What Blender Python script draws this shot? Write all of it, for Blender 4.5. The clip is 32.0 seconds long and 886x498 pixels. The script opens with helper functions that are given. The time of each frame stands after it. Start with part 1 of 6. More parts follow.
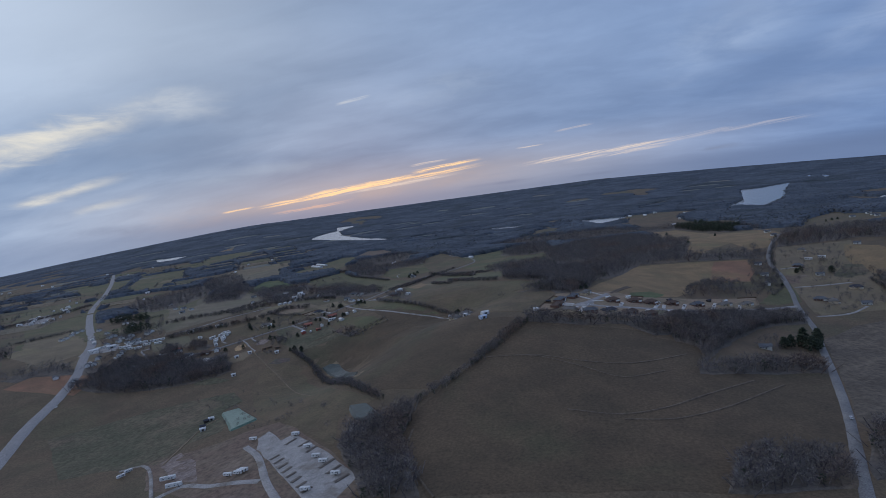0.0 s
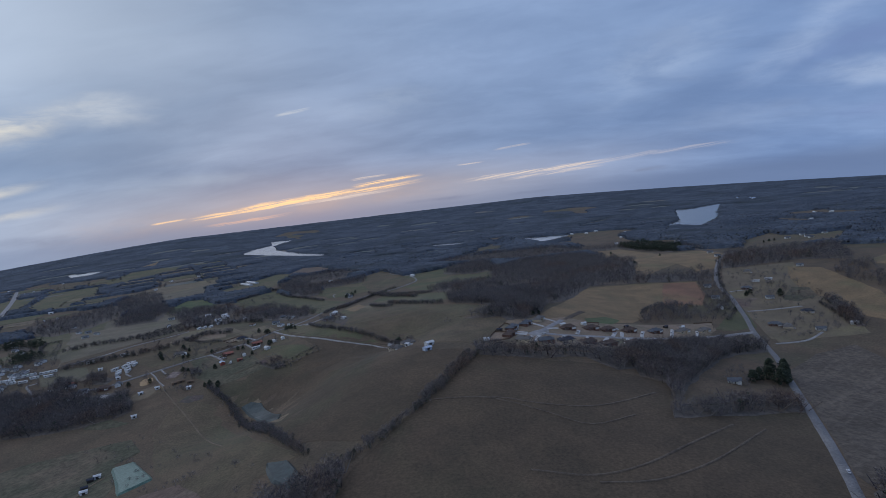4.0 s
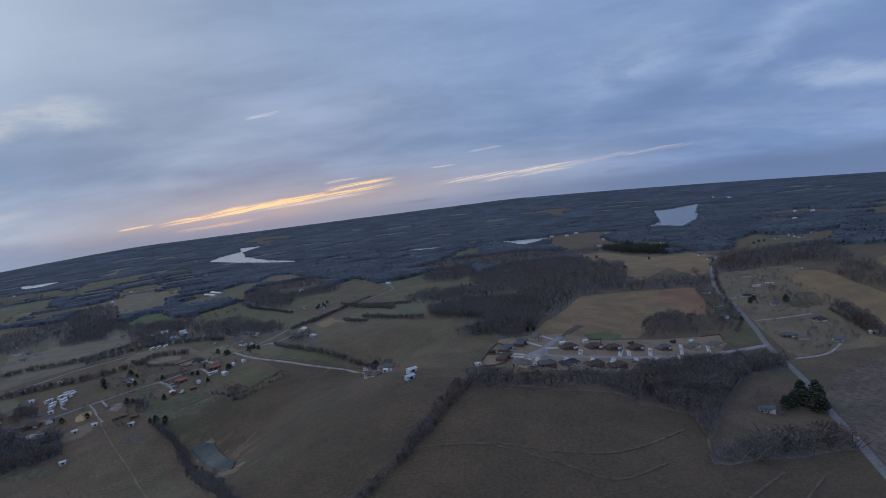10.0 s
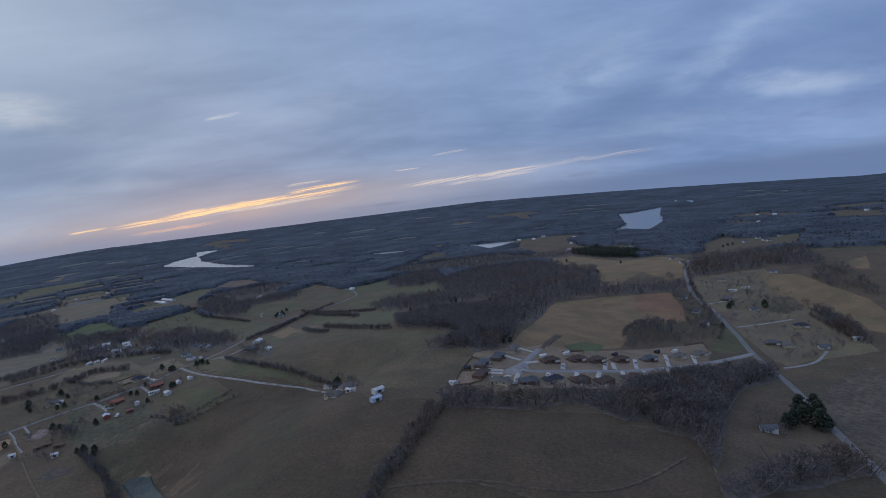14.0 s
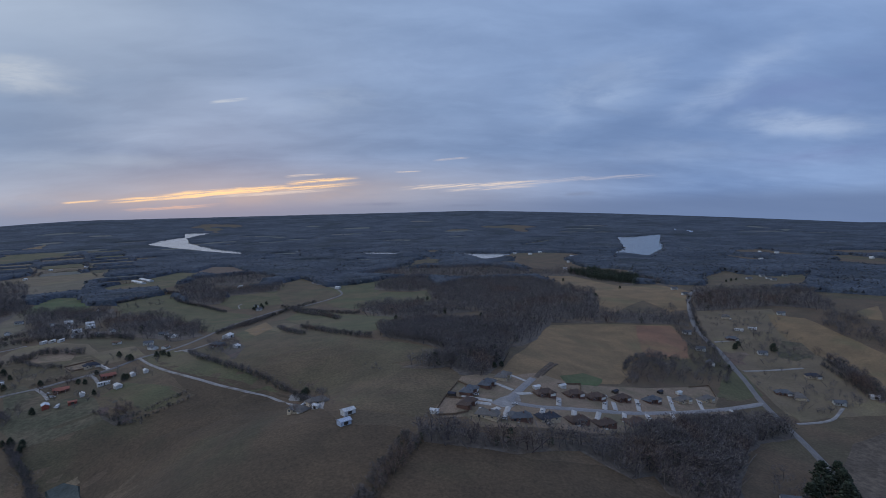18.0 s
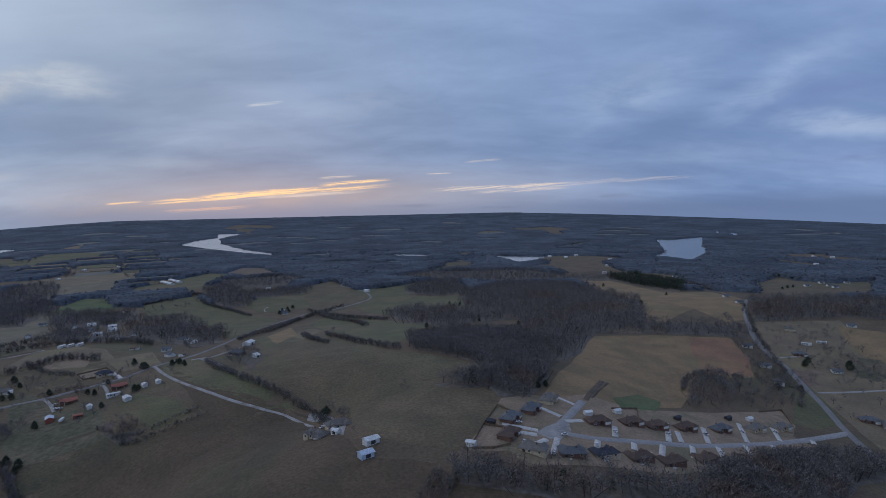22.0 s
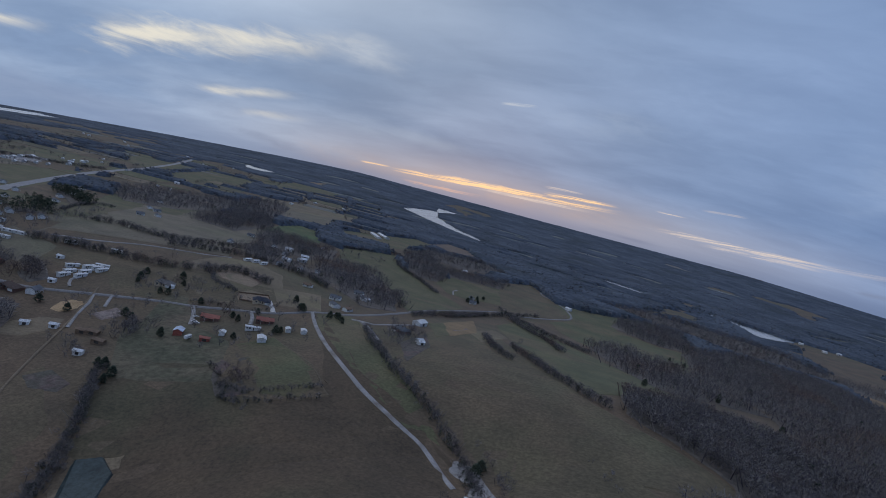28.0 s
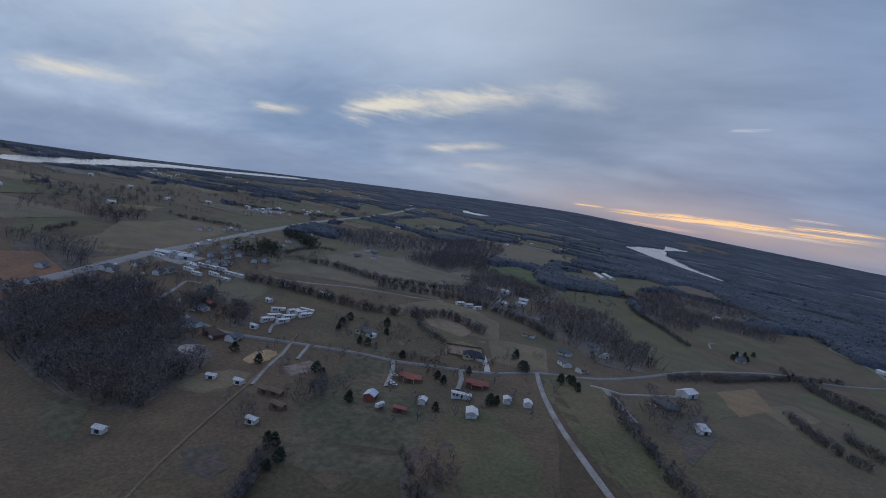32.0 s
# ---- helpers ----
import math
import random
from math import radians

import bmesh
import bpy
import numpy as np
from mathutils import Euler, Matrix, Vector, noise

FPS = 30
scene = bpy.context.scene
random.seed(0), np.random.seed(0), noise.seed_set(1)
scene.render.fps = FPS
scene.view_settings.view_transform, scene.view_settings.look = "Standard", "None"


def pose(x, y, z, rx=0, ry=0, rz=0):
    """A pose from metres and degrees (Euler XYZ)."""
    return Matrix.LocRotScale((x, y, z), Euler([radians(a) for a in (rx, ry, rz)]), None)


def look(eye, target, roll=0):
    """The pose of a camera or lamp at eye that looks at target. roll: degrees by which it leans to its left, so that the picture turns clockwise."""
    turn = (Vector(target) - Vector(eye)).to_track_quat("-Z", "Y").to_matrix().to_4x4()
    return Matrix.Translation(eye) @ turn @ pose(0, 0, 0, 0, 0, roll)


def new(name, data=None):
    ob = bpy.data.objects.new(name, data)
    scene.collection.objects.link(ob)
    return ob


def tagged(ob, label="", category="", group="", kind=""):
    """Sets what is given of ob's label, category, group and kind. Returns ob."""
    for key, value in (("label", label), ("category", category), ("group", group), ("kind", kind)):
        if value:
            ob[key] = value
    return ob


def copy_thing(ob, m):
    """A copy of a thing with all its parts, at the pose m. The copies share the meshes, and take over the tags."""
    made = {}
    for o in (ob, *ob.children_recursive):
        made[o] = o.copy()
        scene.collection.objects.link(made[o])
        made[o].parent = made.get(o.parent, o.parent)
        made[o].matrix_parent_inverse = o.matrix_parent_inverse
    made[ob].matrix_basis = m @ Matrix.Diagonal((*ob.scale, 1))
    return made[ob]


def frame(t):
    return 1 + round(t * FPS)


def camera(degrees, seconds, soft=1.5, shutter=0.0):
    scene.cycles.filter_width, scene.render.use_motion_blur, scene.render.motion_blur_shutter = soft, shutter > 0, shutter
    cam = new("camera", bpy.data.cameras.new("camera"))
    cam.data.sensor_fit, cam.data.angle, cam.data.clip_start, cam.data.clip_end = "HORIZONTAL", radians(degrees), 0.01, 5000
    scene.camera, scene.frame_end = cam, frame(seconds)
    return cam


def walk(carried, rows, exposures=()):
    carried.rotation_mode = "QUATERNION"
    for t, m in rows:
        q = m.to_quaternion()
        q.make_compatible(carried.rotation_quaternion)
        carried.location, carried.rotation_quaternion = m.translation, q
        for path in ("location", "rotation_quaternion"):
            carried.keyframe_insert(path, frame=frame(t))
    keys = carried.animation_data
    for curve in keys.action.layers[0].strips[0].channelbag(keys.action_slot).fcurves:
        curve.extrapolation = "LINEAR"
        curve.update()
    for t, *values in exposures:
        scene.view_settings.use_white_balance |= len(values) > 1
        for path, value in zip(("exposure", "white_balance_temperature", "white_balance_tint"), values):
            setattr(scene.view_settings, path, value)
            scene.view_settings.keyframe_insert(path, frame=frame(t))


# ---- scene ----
# ---------------- camera
cam = camera(76.2, 32.0, soft=0.6)
PATH = [
    (0, pose(22.90, -172.78, 181.80, 84.86, 7.64, 8.25)),
    (0.5, pose(21.52, -161.60, 182.34, 85.73, 6.81, 7.46)),
    (1, pose(20.12, -150.73, 182.40, 86.33, 6.88, 6.86)),
    (1.5, pose(18.70, -140.29, 182.07, 86.62, 8.63, 5.92)),
    (2, pose(17.21, -130.43, 181.64, 86.66, 8.54, 5.45)),
    (2.5, pose(15.74, -121.28, 181.25, 86.46, 8.82, 4.42)),
    (3, pose(14.43, -112.86, 181.12, 86.53, 9.49, 3.70)),
    (3.5, pose(13.30, -105.00, 181.70, 85.72, 8.63, 2.99)),
    (5.5, pose(10.24, -76.08, 183.65, 86.31, 1.58, 1.38)),
    (6, pose(9.35, -68.78, 183.57, 87.00, 3.95, 1.51)),
    (6.5, pose(8.27, -61.43, 183.61, 87.41, 4.99, 1.20)),
    (7, pose(7.20, -54.15, 183.85, 87.60, 1.90, 0.96)),
    (7.5, pose(6.33, -46.91, 184.19, 87.63, 2.45, 1.11)),
    (8, pose(5.41, -39.88, 184.59, 87.32, 5.92, 0.90)),
    (8.5, pose(4.24, -33.07, 184.83, 86.69, 6.13, 0.54)),
    (9, pose(3.14, -26.57, 184.80, 86.35, 5.04, 0.14)),
    (9.5, pose(2.31, -20.00, 184.97, 86.10, 5.07, 0.15)),
    (10, pose(1.50, -13.35, 185.07, 85.59, 7.25, -0.44)),
    (10.5, pose(0.79, -6.62, 184.91, 85.74, 5.11, -0.89)),
    (11, pose(0.13, 0.09, 184.54, 86.07, 5.64, -0.91)),
    (11.5, pose(-0.76, 6.82, 184.05, 86.04, 4.86, -1.25)),
    (12, pose(-1.57, 13.56, 183.56, 86.38, 6.99, -1.77)),
    (12.5, pose(-2.26, 20.33, 183.19, 86.41, 7.61, -2.48)),
    (13, pose(-2.84, 27.27, 182.97, 86.65, 5.68, -2.84)),
    (13.5, pose(-3.13, 34.46, 183.02, 85.86, 7.80, -3.53)),
    (14, pose(-3.13, 41.33, 182.78, 85.48, 7.06, -4.08)),
    (14.5, pose(-3.08, 48.00, 182.33, 85.42, 5.88, -4.69)),
    (16.5, pose(-1.34, 74.75, 181.01, 85.86, 1.36, -5.35)),
    (17, pose(-1.02, 82.11, 181.14, 86.11, 2.10, -4.97)),
    (17.5, pose(-0.96, 89.75, 181.12, 86.05, 1.69, -4.81)),
    (18, pose(-0.98, 97.63, 180.89, 86.04, 1.43, -4.36)),
    (18.5, pose(-1.00, 105.52, 180.29, 86.26, 1.23, -4.20)),
    (19, pose(-0.95, 113.54, 179.44, 86.33, 0.92, -4.00)),
    (19.5, pose(-0.80, 121.65, 178.97, 86.51, 0.16, -3.22)),
    (20, pose(-0.86, 129.35, 178.47, 86.60, 0.51, -3.02)),
    (20.5, pose(-1.08, 136.62, 178.26, 86.46, 1.43, -2.45)),
    (21, pose(-1.45, 143.33, 178.25, 86.50, 1.05, -2.34)),
    (21.5, pose(-1.63, 149.63, 178.40, 86.24, 0.73, -1.93)),
    (22, pose(-1.87, 155.71, 178.62, 86.29, 1.28, -1.22)),
    (22.5, pose(-2.28, 161.86, 178.53, 86.53, -0.56, -0.91)),
    (23, pose(-3.25, 168.54, 178.30, 86.67, 0.04, -0.44)),
    (23.5, pose(-4.36, 176.02, 177.96, 86.20, -0.95, -0.23)),
    (24, pose(-6.59, 184.96, 175.49, 86.32, -3.72, 0.59)),
    (24.5, pose(-9.30, 197.00, 172.00, 86.90, -12.10, 2.21)),
    (25, pose(-12.30, 212.00, 168.00, 86.93, -12.44, 4.33)),
    (25.5, pose(-15.90, 230.20, 164.80, 86.96, -12.60, 6.02)),
    (27.5, pose(-34.90, 304.00, 154.40, 85.22, -14.79, 18.10)),
    (28, pose(-41.70, 321.80, 151.20, 84.75, -14.92, 20.72)),
    (28.5, pose(-50.40, 338.60, 148.20, 84.49, -15.12, 23.26)),
    (29, pose(-60.00, 353.20, 144.90, 84.61, -15.70, 25.03)),
    (29.5, pose(-70.21, 367.21, 142.10, 84.93, -20.54, 27.69)),
    (30, pose(-78.22, 379.17, 139.87, 84.74, -18.96, 30.26)),
    (30.5, pose(-86.61, 390.07, 137.59, 84.98, -19.82, 33.08)),
    (31, pose(-94.79, 401.44, 135.38, 84.73, -19.88, 36.16)),
    (31.5, pose(-104.46, 414.11, 132.28, 84.60, -17.56, 39.31)),
    (32, pose(-114.61, 428.25, 128.96, 84.10, -11.62, 42.54)),
]
walk(cam, PATH, ((0, 0.05), (23, 0.05), (28, -0.02), (32, -0.12)))

# ---------------- sky, sun
SUNSET = radians(17)          # azimuth of the sunset glow, west of the view axis


def node(nt, kind, links=None, **values):
    n = nt.nodes.new(kind)
    for k, v in values.items():
        if k == "op":
            n.operation = v
        elif k == "blend":
            n.blend_type = v
        else:
            n.inputs[int(k[1:])].default_value = v
    for k, v in (links or {}).items():
        nt.links.new(v, n.inputs[k])
    return n


def mth(nt, op, a, b=None, clamp=False):
    n = nt.nodes.new("ShaderNodeMath")
    n.operation, n.use_clamp = op, clamp
    for i, v in enumerate((a, b)):
        if v is None:
            continue
        if isinstance(v, (int, float)):
            n.inputs[i].default_value = v
        else:
            nt.links.new(v, n.inputs[i])
    return n.outputs[0]


def mix(nt, fac, a, b, blend="MIX"):
    n = nt.nodes.new("ShaderNodeMix")
    n.data_type, n.blend_type = "RGBA", blend
    for i, v in ((0, fac), (6, a), (7, b)):
        if isinstance(v, (int, float)):
            n.inputs[i].default_value = v
        elif isinstance(v, tuple):
            n.inputs[i].default_value = (*v, 1)
        else:
            nt.links.new(v, n.inputs[i])
    return n.outputs[2]


def remap(nt, v, lo, hi, a=0.0, b=1.0):
    n = nt.nodes.new("ShaderNodeMapRange")
    n.interpolation_type = "SMOOTHSTEP"
    nt.links.new(v, n.inputs[0])
    for i, x in enumerate((lo, hi, a, b)):
        n.inputs[i + 1].default_value = x
    return n.outputs[0]


def vec(nt, x, y, z):
    n = nt.nodes.new("ShaderNodeCombineXYZ")
    for i, v in enumerate((x, y, z)):
        if isinstance(v, (int, float)):
            n.inputs[i].default_value = v
        else:
            nt.links.new(v, n.inputs[i])
    return n.outputs[0]


def fbm(nt, v, scale, detail=4.0, rough=0.55, distort=0.0):
    n = nt.nodes.new("ShaderNodeTexNoise")
    nt.links.new(v, n.inputs["Vector"])
    n.inputs["Scale"].default_value, n.inputs["Detail"].default_value = scale, detail
    n.inputs["Roughness"].default_value, n.inputs["Distortion"].default_value = rough, distort
    return n.outputs[0]


def make_sky():
    w = bpy.data.worlds.new("dusk_sky")
    scene.world = w
    w.use_nodes = True
    nt = w.node_tree
    nt.nodes.clear()
    sky = nt.nodes.new("ShaderNodeTexSky")
    sky.sky_type, sky.sun_disc = "NISHITA", False
    sky.sun_elevation, sky.sun_rotation = radians(3.0), -SUNSET
    sky.air_density, sky.dust_density = 1.4, 1.5
    co = nt.nodes.new("ShaderNodeTexCoord")
    sep = nt.nodes.new("ShaderNodeSeparateXYZ")
    nt.links.new(co.outputs["Generated"], sep.inputs[0])
    x, y, z = sep.outputs
    az = mth(nt, "ARCTAN2", x, y)                    # 0 along +y, grows to the east
    el = mth(nt, "ARCSINE", z)
    # cloud deck seen from below: flat layer coordinates
    den = mth(nt, "ADD", mth(nt, "MAXIMUM", z, -0.10), 0.22)
    px, py = mth(nt, "DIVIDE", x, den), mth(nt, "DIVIDE", y, den)
    deck = vec(nt, mth(nt, "MULTIPLY", px, 0.55), py, 0.0)
    big = fbm(nt, deck, 0.75, 3, 0.45, 0.2)
    fine = fbm(nt, deck, 2.2, 5, 0.52, 0.3)
    shade = mth(nt, "ADD", mth(nt, "MULTIPLY", big, 0.7), mth(nt, "MULTIPLY", fine, 0.3))
    dark = mix(nt, remap(nt, az, -0.5, 0.6), (0.205, 0.285, 0.440), (0.158, 0.246, 0.455))
    light = mix(nt, remap(nt, az, -0.9, 0.5), (0.400, 0.480, 0.625), (0.290, 0.405, 0.655))
    cloud = mix(nt, remap(nt, shade, 0.36, 0.66), dark, light)
    puff = fbm(nt, deck, 5.5, 5, 0.6, 0.5)
    cloud = mix(nt, 1.0, cloud, mix(nt, remap(nt, puff, 0.35, 0.65), (0.955, 0.958, 0.965), (1.04, 1.038, 1.033)), "MULTIPLY")

    rag = fbm(nt, vec(nt, mth(nt, "MULTIPLY", az, 14.0), mth(nt, "MULTIPLY", el, 60.0), 1.0), 1.0, 5, 0.62, 0.5)
    rag = mth(nt, "SUBTRACT", rag, 0.5)
    wisp = fbm(nt, vec(nt, mth(nt, "MULTIPLY", az, 12.0), mth(nt, "MULTIPLY", mth(nt, "SUBTRACT", el, mth(nt, "MULTIPLY", az, 0.07)), 430.0), 5.0), 1.0, 4, 0.6)
    mott = fbm(nt, vec(nt, mth(nt, "MULTIPLY", az, 11.0), mth(nt, "MULTIPLY", el, 34.0), 8.0), 1.0, 6, 0.62, 0.4)
    soft = mth(nt, "SUBTRACT", fbm(nt, vec(nt, mth(nt, "MULTIPLY", az, 5.0), mth(nt, "MULTIPLY", el, 13.0), 4.0), 1.0, 4, 0.55, 0.6), 0.5)

    def stroke(a0, e0, a1, e1, thick, fray, edge, head=0.12, tail=0.6, crisp=False):
        """1 along a cloud streak from one bearing and elevation to another, ragged at its edge."""
        u = mth(nt, "DIVIDE", mth(nt, "SUBTRACT", az, a0), a1 - a0)
        off = mth(nt, "SUBTRACT", mth(nt, "SUBTRACT", el, e0), mth(nt, "MULTIPLY", u, e1 - e0))
        off = mth(nt, "ADD", off, mth(nt, "MULTIPLY", fray, edge * thick))
        ends = mth(nt, "MULTIPLY", remap(nt, mth(nt, "ADD", u, mth(nt, "MULTIPLY", rag, 0.3)), 0.0, head), remap(nt, mth(nt, "ADD", u, mth(nt, "MULTIPLY", rag, 0.3)), 1.0, tail))
        if crisp:
            return mth(nt, "MULTIPLY", remap(nt, mth(nt, "ABSOLUTE", off), thick, thick * 0.2), ends)
        body = mth(nt, "POWER", remap(nt, mth(nt, "ABSOLUTE", off), thick * 1.7, 0.0), 1.3)
        return mth(nt, "MULTIPLY", mth(nt, "MULTIPLY", body, ends), remap(nt, mott, 0.30, 0.62, 0.35, 1.0))

    # brighter west, pale and rosy rim of the sky low over the sunset, dull blue haze on the land's edge
    west = mth(nt, "MULTIPLY", remap(nt, az, -0.15, -0.75), remap(nt, el, 0.10, 0.34))
    cloud = mix(nt, mth(nt, "MULTIPLY", west, 0.62), cloud, (0.585, 0.655, 0.775))
    glow = mth(nt, "MULTIPLY", remap(nt, el, 0.105, 0.03), remap(nt, mth(nt, "ABSOLUTE", mth(nt, "ADD", az, 0.20)), 0.72, 0.12))
    cloud = mix(nt, mth(nt, "MULTIPLY", glow, 0.60), cloud, (0.435, 0.400, 0.435))
    rosy = mth(nt, "MULTIPLY", stroke(-0.72, 0.012, 0.10, 0.040, 0.022, soft, 0.8, 0.3, 0.6), 0.42)
    cloud = mix(nt, rosy, cloud, (0.575, 0.435, 0.385))
    low = mth(nt, "MULTIPLY", remap(nt, el, 0.030, 0.0), mix(nt, remap(nt, az, 0.1, 0.6), (0.62, 0.62, 0.62), (0.9, 0.9, 0.9)))
    cloud = mix(nt, low, cloud, mix(nt, remap(nt, az, -0.1, 0.6), (0.205, 0.255, 0.385), (0.145, 0.205, 0.360)))
    v = mth(nt, "ADD", mth(nt, "ADD", mth(nt, "MULTIPLY", remap(nt, az, -0.45, -0.95), 0.22), 0.94), mth(nt, "MULTIPLY", remap(nt, az, 0.25, 0.6), 0.06))
    cloud = mix(nt, 1.0, cloud, vec(nt, v, v, v), "MULTIPLY")
    # soft cloud forms: paler openings, then darker masses
    for a0, e0, a1, e1, thick, gain, tone in (
            (0.20, 0.165, 0.50, 0.225, 0.050, 0.62, (0.40, 0.50, 0.70)), (0.42, 0.120, 0.68, 0.250, 0.022, 0.55, (0.43, 0.53, 0.74)),
            (0.52, 0.124, 0.78, 0.108, 0.014, 0.75, (0.48, 0.57, 0.76)), (0.30, 0.075, 0.62, 0.082, 0.018, 0.30, (0.36, 0.44, 0.62)),
            (-0.26, 0.176, 0.02, 0.182, 0.020, 0.40, (0.40, 0.475, 0.61)), (-0.62, 0.080, -0.28, 0.094, 0.014, 0.42, (0.42, 0.49, 0.60)),
            (-1.30, 0.16, -0.98, 0.30, 0.085, 0.60, (0.68, 0.70, 0.76)), (-0.66, 0.195, -0.46, 0.205, 0.018, 0.60, (0.66, 0.68, 0.72)),
            (0.26, 0.212, 0.42, 0.228, 0.022, 0.60, (0.185, 0.26, 0.44)), (0.48, 0.150, 0.80, 0.180, 0.026, 0.62, (0.170, 0.235, 0.46)),
            (0.54, 0.066, 0.80, 0.080, 0.018, 0.60, (0.165, 0.215, 0.42)), (-0.40, 0.125, 0.02, 0.128, 0.026, 0.30, (0.215, 0.29, 0.44)),
            (-0.75, 0.118, -0.45, 0.130, 0.022, 0.35, (0.23, 0.30, 0.44)), (-1.40, 0.110, -1.02, 0.118, 0.026, 0.45, (0.26, 0.32, 0.46)), (-0.10, 0.26, 0.36, 0.30, 0.05, 0.42, (0.185, 0.265, 0.45))):
        cloud = mix(nt, mth(nt, "MULTIPLY", stroke(a0, e0, a1, e1, thick * 1.15, soft, 3.6, 0.45, 0.5), gain * 0.85), cloud, tone)
    # thin lit streaks along the sunset, golden near the sun and paler to the north
    amber, pale, rose = (1.20, 0.76, 0.40), (0.80, 0.66, 0.58), (0.72, 0.47, 0.38)
    for a0, e0, a1, e1, thick, gain, tone in (
            (-0.47, 0.024, -0.25, 0.040, 0.0052, 1.0, amber), (-0.40, 0.031, -0.16, 0.047, 0.0060, 1.0, amber), (-0.31, 0.036, -0.06, 0.050, 0.0050, 0.9, amber),
            (-0.33, 0.029, -0.09, 0.041, 0.0040, 0.7, pale), (-0.20, 0.051, -0.06, 0.060, 0.0042, 0.95, amber), (-0.20, 0.062, -0.12, 0.067, 0.0026, 0.7, pale),
            (-0.45, 0.010, -0.29, 0.018, 0.0040, 0.75, rose), (-0.52, 0.023, -0.46, 0.028, 0.0026, 0.7, amber), (-0.01, 0.068, 0.045, 0.069, 0.0018, 0.7, pale),
            (-0.02, 0.039, 0.30, 0.046, 0.0052, 0.9, pale), (0.06, 0.032, 0.26, 0.039, 0.0040, 0.6, pale), (0.24, 0.047, 0.46, 0.048, 0.0050, 0.45, (0.55, 0.52, 0.58)),
            (0.06, 0.087, 0.13, 0.090, 0.0024, 0.35, pale), (-0.31, 0.180, -0.24, 0.190, 0.0035, 0.55, (0.62, 0.64, 0.68))):
        m = mth(nt, "MULTIPLY", stroke(a0, e0, a1, e1, thick * 0.95, rag, 2.0, 0.25, 0.65, True), remap(nt, wisp, 0.36, 0.58, 0.12, 1.0))
        cloud = mix(nt, mth(nt, "MULTIPLY", m, gain), cloud, tone)
    # slate bars of low cloud in front of them
    for a0, e0, a1, e1, thick in ((-0.12, 0.0125, 0.03, 0.0125, 0.0035), (0.06, 0.006, 0.18, 0.0075, 0.003), (0.28, 0.021, 0.35, 0.021, 0.004), (-0.74, 0.020, -0.60, 0.014, 0.006)):
        cloud = mix(nt, mth(nt, "MULTIPLY", stroke(a0, e0, a1, e1, thick, rag, 1.5, 0.3, 0.6), 0.6), cloud, (0.20, 0.235, 0.345))
    # bright ragged breaks in the deck to the west
    for a0, e0, a1, e1, thick, gain, edge in ((-0.97, 0.096, -0.52, 0.215, 0.024, 0.85, 3.2), (-0.95, 0.102, -0.74, 0.158, 0.011, 0.9, 3.0), (-0.80, 0.150, -0.58, 0.190, 0.010, 0.6, 3.4), (-1.09, 0.074, -0.98, 0.085, 0.008, 0.8, 2.5),
                                              (-0.80, 0.064, -0.62, 0.104, 0.0075, 0.75, 2.4), (-1.42, 0.055, -1.18, 0.077, 0.013, 0.8, 3.0), (-0.73, 0.050, -0.60, 0.068, 0.006, 0.45, 2.4)):
        cloud = mix(nt, mth(nt, "MULTIPLY", stroke(a0, e0, a1, e1, thick * 0.9, rag, edge * 0.8, 0.22, 0.30), gain), cloud, (0.86, 0.79, 0.68))
    cloud = mix(nt, remap(nt, z, -0.085, -0.10), cloud, (0.055, 0.070, 0.110))
    cloud = mix(nt, mth(nt, "MULTIPLY", remap(nt, el, 0.5, 0.95), 0.85), cloud, (0.195, 0.275, 0.50))
    clear = nt.nodes.new("ShaderNodeVectorMath")
    clear.operation = "SCALE"
    nt.links.new(sky.outputs[0], clear.inputs[0])
    clear.inputs[3].default_value = 0.08
    total = mix(nt, 1.0, mix(nt, 0.97, clear.outputs[0], cloud), (0.964, 1.0, 1.018), "MULTIPLY")
    bg = nt.nodes.new("ShaderNodeBackground")
    nt.links.new(total, bg.inputs[0])
    bg.inputs[1].default_value = 1.0
    res = nt.nodes.new("ShaderNodeOutputWorld")
    nt.links.new(bg.outputs[0], res.inputs[0])


make_sky()
sun = new("sun", bpy.data.lights.new("sun", "SUN"))
sun.data.energy, sun.data.angle, sun.data.color = 0.5, radians(120), (0.95, 0.94, 1.0)
sun.matrix_world = look((-400 * math.sin(SUNSET + 0.4), 400 * math.cos(SUNSET + 0.4), 300), (0, 0, 0))


# ---------------- materials
MATS = {}


